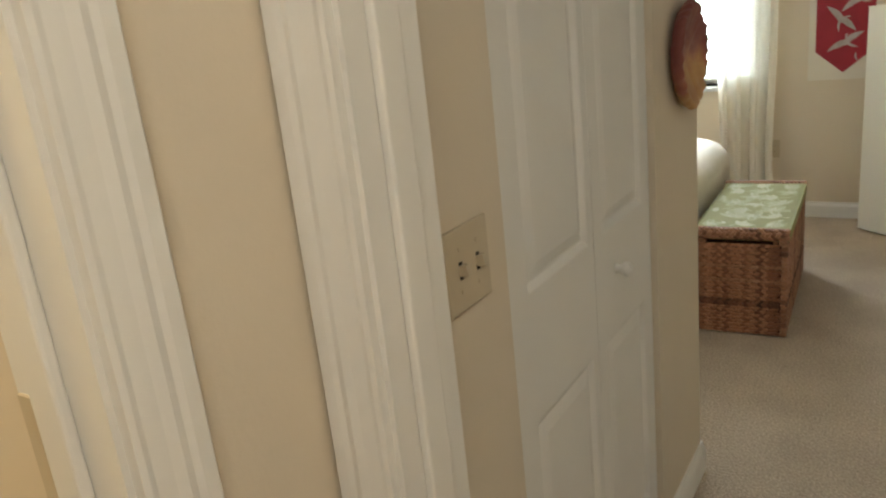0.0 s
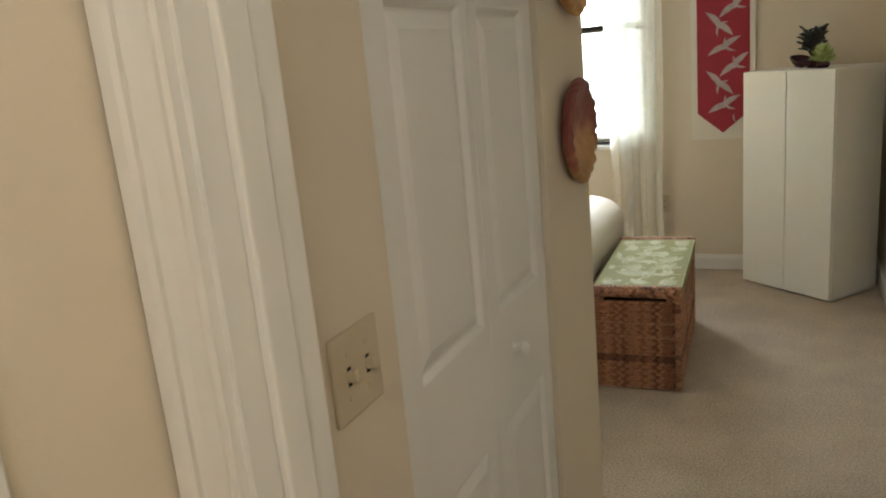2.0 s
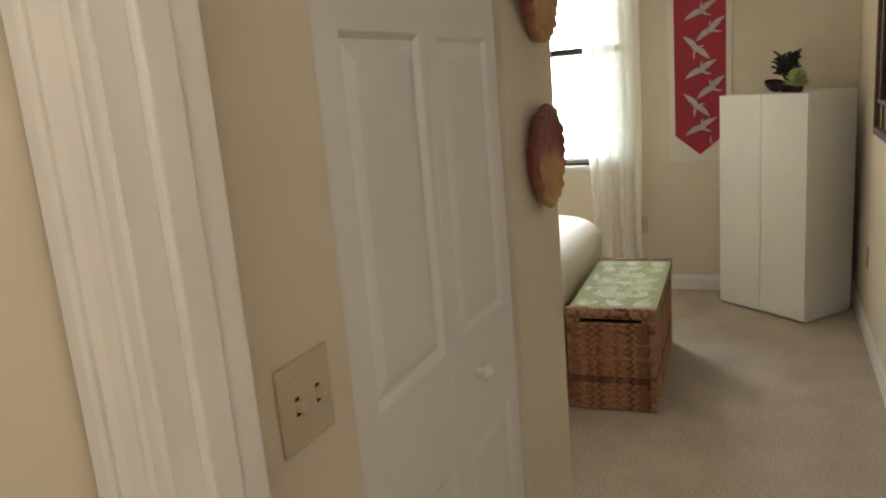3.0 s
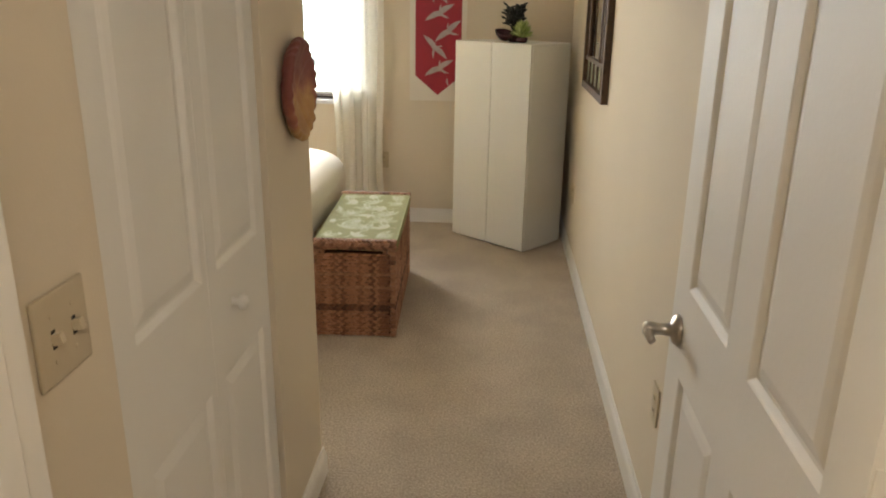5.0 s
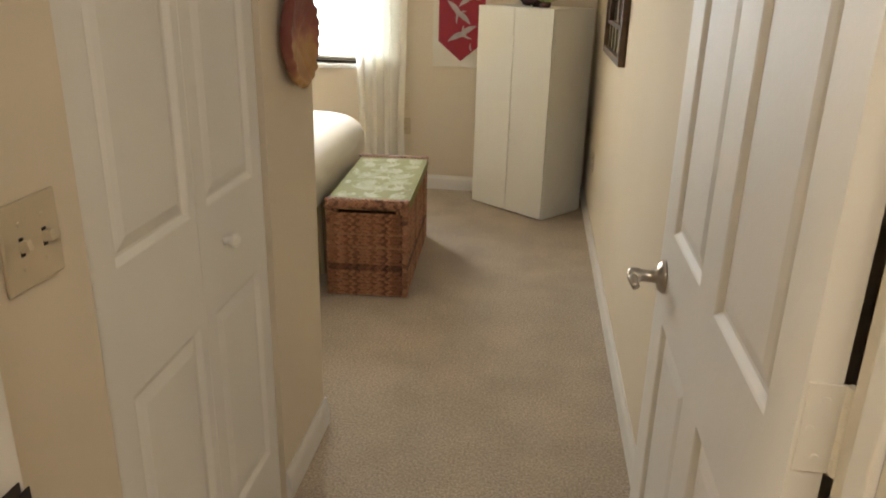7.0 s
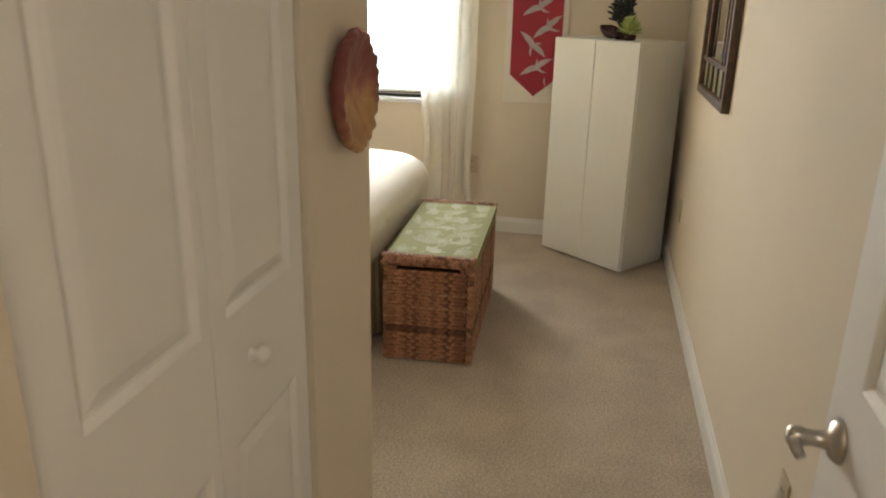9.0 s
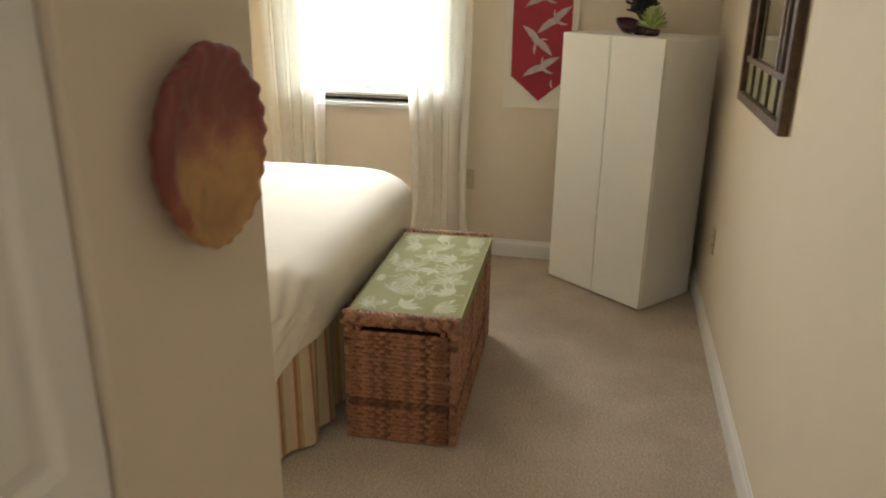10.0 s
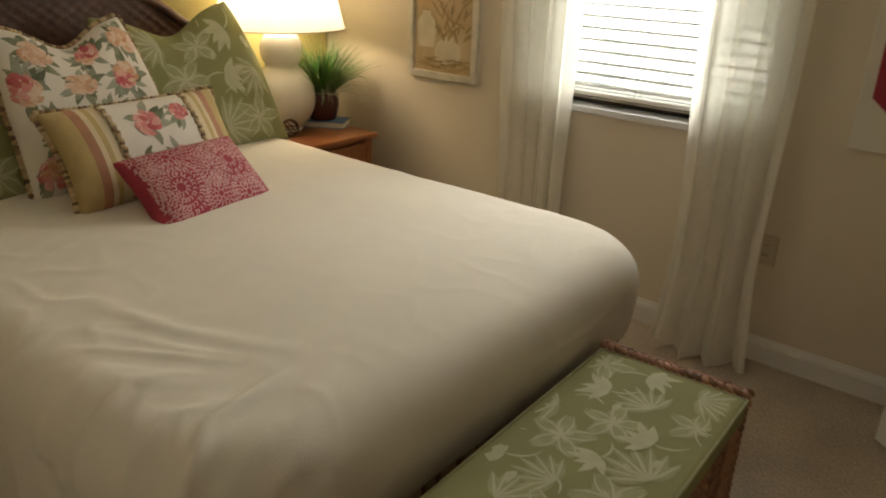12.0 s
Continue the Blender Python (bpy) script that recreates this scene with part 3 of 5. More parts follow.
def tropical(pale, wash, surf, w, h, seed, step, size):
    """Large palm fans with pale ribs, outlined five-petal flowers and leaf sprays, one to a cell."""
    rnd = random.Random(seed)

    def high(x, y, off=0.0):
        return surf(x, y, off + 0.001)

    ny, nx = max(2, round(2 * h / step)), max(2, round(2 * w / step))
    for j in range(ny):
        for i in range(nx):
            c = Vector((-w + 2 * w * (i + 0.5 + 0.4 * ((j % 2) - 0.5)) / nx + rnd.uniform(-0.012, 0.012), -h + 2 * h * (j + 0.5) / ny + rnd.uniform(-0.015, 0.015)))
            kind, a0, s = (i + 2 * j + seed) % 3, rnd.uniform(0, 6.28), size * rnd.uniform(0.85, 1.1)
            if kind == 0:
                for k in range(8):
                    a, ln = a0 + (k - 3.5) * 0.36, s * (1 - 0.07 * abs(k - 3.5))
                    leaf_on(wash, surf, c, a, ln, s * 0.24, 0.1)
                    leaf_on(pale, high, c, a, ln * 0.94, s * 0.055, 0.1)
            elif kind == 1:
                for k in range(5):
                    a = a0 + k * 1.2566 + rnd.uniform(-0.12, 0.12)
                    leaf_on(wash, surf, c, a, s * 0.66, s * 0.42)
                    for side in (-1, 1):
                        leaf_on(pale, high, c, a + side * 0.56, s * 0.70, s * 0.04, -side * 1.12)
                    leaf_on(pale, high, c, a + 0.2, s * 0.26, s * 0.06)
                leaf_on(pale, high, c + Vector((math.cos(a0 + 0.6), math.sin(a0 + 0.6))) * s * 0.6, a0 + 0.6, s * 0.8, s * 0.045, 2.2)
            else:
                for k in range(5):
                    leaf_on(pale, high, c, a0 + (k - 2) * 0.5, s * (0.58 + 0.14 * (k % 2)), s * 0.21, rnd.uniform(-0.5, 0.5))
                leaf_on(pale, high, c, a0 + math.pi, s * 0.7, s * 0.05, 1.4)
                leaf_on(pale, high, c + Vector((math.cos(a0 + 2.4), math.sin(a0 + 2.4))) * s * 0.5, a0 + 1.2, s * 0.34, s * 0.15, 0.6)


def bouquet(flowers, leaves, surf, w, h, seed, step=0.2, peach=None):
    rnd = random.Random(seed)
    ny, nx = max(1, round(2 * h / step)), max(2, round(2 * w / step))
    for j in range(ny):
        for i in range(nx):
            c = Vector((-w + 2 * w * (i + 0.5 + 0.36 * ((j % 2) - 0.5)) / nx + rnd.uniform(-0.02, 0.02), -h + 2 * h * (j + 0.5) / ny + rnd.uniform(-0.015, 0.015)))
            r = step * rnd.uniform(0.25, 0.36)
            target = peach if peach is not None and (i + j) % 2 else flowers
            for k in range(9):
                a = rnd.uniform(0, 6.28)
                leaf_on(leaves, surf, c + 0.6 * r * Vector((math.cos(a), math.sin(a))), a + rnd.uniform(-0.5, 0.5), r * rnd.uniform(0.9, 1.6), r * 0.55, rnd.uniform(-0.8, 0.8), off=0.0004)
            for ring, count in ((0.62, 8), (0.34, 6), (0.1, 4)):
                for k in range(count):
                    a = 6.283 * k / count + ring * 7 + rnd.uniform(-0.2, 0.2)
                    leaf_on(target, surf, c + ring * r * Vector((math.cos(a), math.sin(a))), a + 1.2, r * 0.75, r * 0.42, 1.0, n=5, off=0.0014 + 0.0008 * (1 - ring))


def fern_scrolls(bm, surf, w, h, seed):
    """Spirals of small paired leaves, close together."""
    rnd = random.Random(seed)
    for cx, cy, r0, turn in [(x * w, y * h, r, t) for x, y, r, t in ((0.45, 0.15, 0.10, 1), (-0.55, -0.25, 0.09, -1), (-0.9, -0.8, 0.07, 1), (0.5, -0.9, 0.06, -1), (-0.95, 0.1, 0.06, -1), (-0.45, 0.75, 0.07, -1), (0.05, 0.0, 0.06, -1), (0.15, 0.85, 0.06, 1), (0.7, 0.75, 0.07, -1), (0.0, -0.75, 0.06, -1), (0.95, -0.5, 0.06, 1), (-0.9, 0.75, 0.05, 1))]:
        for ring in range(4):
            r = r0 * (1 - 0.25 * ring)
            count = max(4, int(6.283 * r / 0.0125))
            for k in range(count):
                a = turn * 6.283 * k / count + rnd.uniform(-0.05, 0.05)
                p = Vector((cx + r * math.cos(a), cy + r * math.sin(a)))
                for side in (-1, 1):
                    leaf_on(bm, surf, p, a + turn * 1.57 + side * 0.75, 0.0125, 0.0042, n=3)


def pillow(name, label, at, yaw, lean, roll, w, h, thick, cloth, chop=0.0, material_of=None, group="pillows on the bed"):
    """A soft cushion standing up: w and h are half sizes; it faces +x turned by yaw, its top leans back."""
    def surf(x, y, off=0.0, side=1):
        u, v = x / w, y / h
        if abs(u) > 0.97 or abs(v) > 0.97:
            return None
        return place(u, v, off, side)

    def place(u, v, off=0.0, side=1):
        puff = max(0.0, (1 - u * u) * (1 - v * v))
        t = thick * (puff ** 0.34) * (1 + 0.06 * math.sin(3.1 * u + 2.3 * v))
        upper = max(0.0, v) ** 1.5
        x = w * u * (1 - 0.07 * (1 - v * v)) * (1 - (0.22 if chop else 0.0) * upper)
        y = h * v * (1 - 0.07 * (1 - u * u)) - chop * upper * math.exp(-((u + 0.05) / 0.5) ** 2)
        t *= 1 - 0.45 * (chop > 0) * upper * math.exp(-((u + 0.05) / 0.35) ** 2)
        wr = 0.003 * noise.noise(Vector((x * 9, y * 9, w * 31))) * (puff ** 0.3)
        return Vector((side * (t + off) + wr, x, y))

    ob = thing(name, label, "pillow", group=group)
    ob.matrix_world = pose(*at, 0, 0, yaw) @ pose(0, 0, 0, 0, -lean, 0) @ pose(0, 0, 0, roll)
    bm = bmesh.new()
    nu, nv = 44, 32
    layers = {}
    for side in (1, -1):
        grid = [[bm.verts.new(place(math.sin(math.pi / 2 * (2 * i / nu - 1)), math.sin(math.pi / 2 * (2 * j / nv - 1)), 0, side)) for i in range(nu + 1)] for j in range(nv + 1)]
        for j in range(nv):
            for i in range(nu):
                f = bm.faces.new((grid[j][i], grid[j][i + 1], grid[j + 1][i + 1], grid[j + 1][i]))
                if material_of:
                    f.material_index = material_of(math.sin(math.pi / 2 * (2 * (i + 0.5) / nu - 1)))
    bmesh.ops.remove_doubles(bm, verts=bm.verts[:], dist=0.0004)
    cover = part("cover", bm, cloth[0], ob, smooth=True)
    for extra in cloth[1:]:
        cover.data.materials.append(extra)
    return ob, cover, surf, place


def edge_trim(parent, place, step=0.013, size=0.0095, ends_only=False):
    """A knotted cord with small tassels round a cushion's edge."""
    bm = bmesh.new()
    n = 150
    for k in range(n):
        t = 4 * k / n
        u, v = ((-1 + 2 * (t % 1), -1), (1, -1 + 2 * (t % 1)), (1 - 2 * (t % 1), 1), (-1, 1 - 2 * (t % 1)))[int(t)]
        if ends_only and abs(u) < 0.99:
            continue
        p = place(u, v)
        out = Vector((0, u if abs(u) >= abs(v) else 0, v if abs(v) > abs(u) else 0)).normalized()
        bmesh.ops.create_icosphere(bm, subdivisions=1, radius=size, matrix=Matrix.Translation(p + out * size * 0.7) @ Matrix.Diagonal((0.9, 1.2, 1.0, 1)))
    return part("trim", bm, TRIMCORD, parent, "knotted tasselled trim in brown and cream")


# ---- bed ----
BX0, BX1, BY0B, BY1B, BTOP = -2.92, -0.787, 3.47, 5.12, 0.655
bed = thing("bed", "queen bed with a white coverlet and a striped skirt", "bed", ((BX0 + BX1) / 2, (BY0B + BY1B) / 2, 0))
bcx, bcy, bhx, bhy = (BX0 + BX1) / 2, (BY0B + BY1B) / 2, (BX1 - BX0) / 2, (BY1B - BY0B) / 2


def bed_outline(t, inset):
    """A point on the bed's rounded outline, t from 0 to 1: far side from the head, foot, near side back to the head."""
    hx, hy, r = bhx - inset, bhy - inset, max(0.03, 0.28 - 0.7 * inset)
    runs = (2 * hx - r, math.pi / 2 * r, 2 * hy - 2 * r, math.pi / 2 * r, 2 * hx - r)
    s = t * sum(runs)
    if s <= runs[0]:
        return Vector((-hx + s, hy)), Vector((0, 1)), s
    if s <= sum(runs[:2]):
        a = math.pi / 2 - (s - runs[0]) / r
        return Vector((hx - r + r * math.cos(a), hy - r + r * math.sin(a))), Vector((math.cos(a), math.sin(a))), s
    if s <= sum(runs[:3]):
        return Vector((hx, hy - r - (s - sum(runs[:2])))), Vector((1, 0)), s
    if s <= sum(runs[:4]):
        a = -(s - sum(runs[:3])) / r
        return Vector((hx - r + r * math.cos(a), -hy + r + r * math.sin(a))), Vector((math.cos(a), math.sin(a))), s
    return Vector((hx - r - (s - sum(runs[:4])), -hy)), Vector((0, -1)), s


def smooth01(x):
    x = min(1.0, max(0.0, x))
    return x * x * (3 - 2 * x)


FOLDS = [  # pulled folds near the foot corner: height, width, then points on the unrolled coverlet
    (0.016, 0.018, ((0.845, -0.48), (0.885, -0.67), (0.985, -0.90))),
    (0.009, 0.014, ((0.96, -0.56), (0.985, -0.68), (1.03, -0.84))),
    (0.016, 0.015, ((1.035, -0.48), (1.050, -0.63), (1.095, -0.82))),
    (0.010, 0.014, ((1.105, -0.50), (1.145, -0.68))),
    (0.011, 0.020, ((0.70, -0.60), (0.64, -0.82), (0.66, -1.12))),
    (0.010, 0.022, ((0.36, -0.70), (0.34, -0.88), (0.38, -1.15))),
    (0.010, 0.018, ((0.84, -0.62), (0.78, -0.84), (0.77, -1.12))),
    (0.014, 0.020, ((0.93, -0.66), (0.90, -0.90), (0.91, -1.20))),
    (0.009, 0.016, ((0.55, -0.74), (0.50, -0.90), (0.52, -1.15))),
    (0.008, 0.024, ((0.10, -0.76), (0.06, -0.92), (0.09, -1.15))),
    (0.005, 0.022, ((0.80, -0.40), (0.55, -0.52), (0.28, -0.58))),
]


def pulled(u):
    """Height of the long folds at a point of the coverlet."""
    z = 0.0
    for high, wide, points in FOLDS:
        best = None
        for i, (a, b) in enumerate(zip(points, points[1:])):
            a, b = Vector(a), Vector(b)
            d = b - a
            f = min(1.0, max(0.0, (u - a).dot(d) / d.length_squared))
            gap = (u - a - d * f).length / wide
            if best is None or gap < best[0]:
                best = (gap, (i + f) / (len(points) - 1))
        if best[0] < 3.0:
            z += high * math.exp(-best[0] ** 2) * math.sin(math.pi * (0.06 + 0.88 * best[1])) ** 0.8
    return z


def creases(u):
    """Folds of the coverlet on its unrolled plane: pulled lines that fan out from the near foot corner, faint puckers elsewhere."""
    kx, ky = bhx - 0.02, -bhy + 0.62
    dx, dy = u.x - kx, u.y - ky
    rho, phi = math.hypot(dx, dy), math.atan2(dy, dx) % (2 * math.pi)
    warp = noise.noise(Vector((u.x * 2.2, u.y * 2.2, 4.0)))
    fan = smooth01((phi - 3.55) / 0.45) * smooth01((5.3 - phi) / 0.5)
    z = 0.0
    for lines, height, seed, reach in ((6.0, 0.006, 3.0, 0.7), (12.0, 0.004, 7.0, 0.6)):
        ridge = 1 - 4.2 * abs(noise.noise(Vector((phi * lines + 0.8 * warp + 0.9 * rho, rho * 1.3, seed))))
        keep = smooth01(0.8 + 1.3 * noise.noise(Vector((phi * 3.0, rho * 3.0, seed + 9))))
        z += height * fan * keep * smooth01((rho - 0.36) / 0.3) * smooth01((reach + 0.65 - rho) / reach) * max(0.0, ridge) ** 1.5
    z += pulled(u)
    fine = noise.noise(Vector((u.x * 9 + u.y * 6, u.y * 2.6 - u.x * 2, 5.0)))
    crumple = 1 - 3 * abs(noise.noise(Vector((u.x * 5 - u.y * 3, u.y * 6 + u.x * 2, 8.0))))
    low = smooth01((-u.y - 0.3) / 0.5)
    z += 0.0035 * max(0.0, fine - 0.15) + 0.005 * noise.noise(Vector((u.x * 2.1, u.y * 2.1, 1.0))) + (0.0012 + 0.003 * low) * max(0.0, crumple) ** 2
    return z


BEND = 0.125


def coverlet():
    bm = bmesh.new()
    n = 640
    cols = []
    for k in range(n + 1):
        t = k / n
        p, out, s = bed_outline(t, 0)
        near = smooth01((-p.y - bhy + 0.30) / 0.24) * smooth01((bhx - p.x) / 0.24) if p.y < 0 else 0.0
        hem = 0.40 + (0.09 - 0.40) * near
        far = smooth01((p.y - bhy + 0.10) / 0.1)
        hem -= 0.18 * far
        col = []
        for i in range(65):
            f = (i / 64) ** 0.9
            q, _, _ = bed_outline(t, BEND)
            axis = Vector((min(max(q.x, -0.75), 0.75) * 0.85, 0.0))
            c = axis.lerp(q, f)
            crown = 0.012 * (1 - f * f)
            z = BTOP + crown + creases(c)
            col.append(bm.verts.new((c.x, c.y, z)))
        for i in range(1, 9):
            a = math.pi / 2 * i / 8
            c = bed_outline(t, BEND)[0]
            lift = creases(c + out * BEND * a)
            c = c + (p - c) * math.sin(a) + out * lift * math.sin(a)
            z = BTOP - BEND * (1 - math.cos(a)) + lift * math.cos(a)
            col.append(bm.verts.new((c.x, c.y, z)))
        for i in range(1, 31):
            f = i / 30
            z = BTOP - BEND + (hem - BTOP + BEND) * f
            drop = BTOP - BEND - z
            fold = near * min(1.0, drop / 0.3) * (0.030 * math.sin(s * 17 + 1.2 * math.sin(s * 5)) + 0.012 * math.sin(s * 41))
            fold += 0.005 * noise.noise(Vector((s * 5, z * 5, 2))) - 0.012 * (1 - near) * f * f + creases(p + out * (BEND * 0.57 + drop))
            bell = 0.02 * near * f
            c = p + out * (fold + bell)
            col.append(bm.verts.new((c.x, c.y, z)))
        cols.append(col)
    for a, b in zip(cols, cols[1:]):
        for i in range(len(a) - 1):
            bm.faces.new((a[i], a[i + 1], b[i + 1], b[i]))
    bmesh.ops.remove_doubles(bm, verts=bm.verts[:], dist=0.0003)
    ob = part("coverlet", bm, SHEET, bed, "white cotton coverlet with soft creases", smooth=True)
    thick = ob.modifiers.new("thickness", "SOLIDIFY")
    thick.thickness, thick.offset = 0.006, -1
    return ob


coverlet()
bm = boxes((-bhx + 0.02, bhx - 0.10, -bhy + 0.10, bhy - 0.10, 0.03, 0.56), bevel=0.06, segments=3)
part("mattress", bm, CREAM, bed)


def bed_skirt():
    bm = bmesh.new()
    n = 520
    cols = []
    for k in range(n + 1):
        p, out, s = bed_outline(k / n, 0.035)
        col = []
        for z in (0.015, 0.06, 0.2, 0.32, 0.43):
            amp = 0.016 * (1 - 0.6 * z / 0.43)
            c = p + out * (amp * math.sin(s * 34 + 1.6 * math.sin(s * 4)) + 0.012 * (0.43 - z))
            col.append(bm.verts.new((c.x, c.y, z)))
        cols.append((col, s))
    for (a, s), (b, _) in zip(cols, cols[1:]):
        band = (s / 0.062) % 1.0
        index = 0 if band < 0.34 else 1 if band < 0.56 else 2 if band < 0.68 else 3 if band < 0.84 else 0
        for i in range(len(a) - 1):
            bm.faces.new((a[i], a[i + 1], b[i + 1], b[i])).material_index = index
    ob = part("bed_skirt", bm, SKIRTC, bed, "gathered bed skirt striped in cream, gold and brick", smooth=True)
    for m in (GOLD, BRICK, PEACH):
        ob.data.materials.append(m)


bed_skirt()


def headboard():
    """Woven dark rattan with a scrolled shoulder."""
    hw = 0.80

    def top(y):
        a = abs(y) / hw
        return 0.98 + 0.22 * smooth01((1.0 - a) / 0.6) + 0.03 * (1 - a * a)

    bm = bmesh.new()
    ny, nz = 150, 90
    grid = []
    for i in range(ny + 1):
        y = -hw + 2 * hw * i / ny
        col = []
        for j in range(nz + 1):
            z = 0.25 + (top(y) - 0.25) * j / nz
            w = math.sin(y * math.pi / 0.028) * math.sin(z * math.pi / 0.022)
            col.append(bm.verts.new((0.004 * w, y, z)))
        grid.append(col)
    for a, b in zip(grid, grid[1:]):
        for j in range(nz):
            bm.faces.new((a[j], b[j], b[j + 1], a[j + 1]))
    board = part("headboard", turned(bm, pose(-bhx - 0.03, 0, 0)), RATTAN, bed, "dark brown woven rattan headboard", smooth=True)
    pts = [(-bhx - 0.03, y, top(y) + 0.01) for y in [-hw + 2 * hw * i / 60 for i in range(61)]]
    part("rail", tube(bmesh.new(), [(-bhx - 0.03, -hw, 0.0), *pts, (-bhx - 0.03, hw, 0.0)], 0.022, 10), RATTAN, board, smooth=True)
    part("backing", boxes((-bhx - 0.055, -bhx - 0.04, -hw + 0.01, hw - 0.01, 0.2, 0.96)), RATTAN, board)


headboard()

# ---- pillows ----
for at, roll, seed, words in (((-2.68, 4.70, 0.895), 4, 1, "sage green square pillow with pale leaf print against the headboard"), ((-2.60, 3.67, 0.89), -4, 4, "sage green square pillow with pale leaves beside the floral one")):
    ob, cover, surf, place = pillow("pillow", words, at, 0, 22, roll, 0.38, 0.31, 0.09, (SAGE,), chop=0.09)
    bm, soft = bmesh.new(), bmesh.new()
    tropical(bm, soft, surf, 0.35, 0.29, seed, 0.18, 0.175)
    tagged(part("print", soft, SAGEWASH, cover, "faint grey-green leaf shadows"), kind="stuff")
    tagged(part("print", bm, SAGEPRINT, cover, "pale cream leaf and flower print"), kind="stuff")

ob, cover, surf, place = pillow("pillow", "cream floral square pillow with red roses and dark fringe", (-2.50, 4.205, 0.905), 0, 24, 2, 0.272, 0.29, 0.08, (CREAM,), chop=0.075)
fl, lv, pe = bmesh.new(), bmesh.new(), bmesh.new()
bouquet(fl, lv, surf, 0.265, 0.285, 5, 0.16, pe)
bouquet(pe, lv, surf, 0.255, 0.275, 8, 0.15)
tagged(part("print", fl, ROSE, cover, "red rose print"), kind="stuff")
tagged(part("print", pe, PEACH, cover, "peach rose print"), kind="stuff")
tagged(part("print", lv, OLIVE, cover, "dark olive leaf print"), kind="stuff")
edge_trim(ob, place)


def lumbar_bands(u):
    a = abs(u)
    if a < 0.47:
        return 0
    for edge, index in ((0.52, 1), (0.55, 3), (0.58, 1), (0.68, 2), (0.70, 1), (0.79, 3), (0.82, 1)):
        if a < edge:
            return index
    return 2


ob, cover, surf, place = pillow("pillow", "long striped pillow with a floral centre and tassels", (-2.265, 4.285, 0.79), 5, 30, 0, 0.318, 0.17, 0.10, (CREAM, SKIRTC, GOLD, BRICK), material_of=lumbar_bands)
fl, lv = bmesh.new(), bmesh.new()
bouquet(fl, lv, lambda x, y, off=0.0: surf(x, y, off) if abs(x) < 0.142 else None, 0.142, 0.15, 9, 0.145)
tagged(part("print", fl, ROSE, cover, "red rose print"), kind="stuff")
tagged(part("print", lv, OLIVE, cover, "dark olive leaf print"), kind="stuff")
for u in (-0.48, 0.48):
    bm = bmesh.new()
    for k in range(34):
        p = place(u + 0.01 * math.sin(k * 2.1), -0.93 + 1.86 * k / 33, 0.003)
        bmesh.ops.create_icosphere(bm, subdivisions=1, radius=0.0075, matrix=Matrix.Translation(p) @ Matrix.Diagonal((0.7, 1.5, 0.9, 1)))
    part("fringe", bm, TRIMCORD, cover, "knotted fringe between floral and stripes")
edge_trim(ob, place)

ob, cover, surf, place = pillow("pillow", "small crimson pillow with pale fern scroll print", (-2.02, 4.298, 0.724), 8, 47, 0, 0.222, 0.135, 0.075, (PINK,))
bm = bmesh.new()
fern_scrolls(bm, surf, 0.225, 0.12, 2)
tagged(part("print", bm, PINKPRINT, cover, "pale pink fern scroll print"), kind="stuff")

# ---- wicker trunk ----
TW, TL, TH = 0.382, 0.925, 0.475
trunk = thing("wicker_trunk", "brown braided seagrass trunk with a green cushion on top", "trunk", (-0.728, 3.776, 0), 2.5)


def bead(bm, c, along, out, length, radius, tilt):
    """One plump strand of a braid, lying along a face and tilted in it."""
    along, out = Vector(along), Vector(out)
    up = out.cross(along)
    d = along * math.cos(tilt) + up * math.sin(tilt)
    s = out.cross(d)
    rings = []
    for t, r in ((-0.5, 0.25), (-0.28, 0.85), (0.0, 1.0), (0.28, 0.85), (0.5, 0.25)):
        rings.append([bm.verts.new(Vector(c) + d * t * length + radius * r * (math.cos(k * math.pi / 3) * s + 0.8 * math.sin(k * math.pi / 3) * out)) for k in range(6)])
    for a, b in zip(rings, rings[1:]):
        for k in range(6):
            bm.faces.new((a[k], a[(k + 1) % 6], b[(k + 1) % 6], b[k]))
    bm.faces.new(rings[0][::-1])
    bm.faces.new(rings[-1])


# plain core box; the shade between the braids is put into its dark colour
body = part("body", boxes((0.012, TW - 0.012, 0.012, TL - 0.012, 0.004, 0.41)), WICKERSHADE, trunk)
rnd = random.Random(11)
pitch = 0.0157
for face, (a0, along, out, run) in enumerate((((0.0, 0.004, 0), (1, 0, 0), (0, -1, 0), TW), ((TW - 0.004, 0.0, 0), (0, 1, 0), (1, 0, 0), TL), ((0.004, 0.0, 0), (0, 1, 0), (-1, 0, 0), TL), ((0.0, TL - 0.004, 0), (1, 0, 0), (0, 1, 0), TW))):
    rows = 26
    for j in range(rows):
        z = 0.013 + j * pitch
        bm = bmesh.new()
        step = 0.0195
        count = int((run - 0.018) / step) - j % 2
        phase = rnd.uniform(-0.2, 0.2)
        for k in range(count):
            s = 0.018 + (k + 0.5 * (j % 2) + phase + rnd.uniform(-0.28, 0.28)) * step
            c = Vector(a0) + Vector(along) * s + Vector((0, 0, z + rnd.uniform(-0.0012, 0.0012))) + Vector(out) * rnd.uniform(-0.0015, 0.002)
            bead(bm, c, along, out, 0.031, 0.0080, (0.22 if j % 2 else -0.22) * (2.6 if j in (8, 9) else 1.0) + rnd.uniform(-0.08, 0.08))
        tagged(part("braid", bm, BRAIDPALE if j in (15, 19) else BRAIDDARK if j in (8, 9) else BRAID, body, smooth=True), kind="stuff")


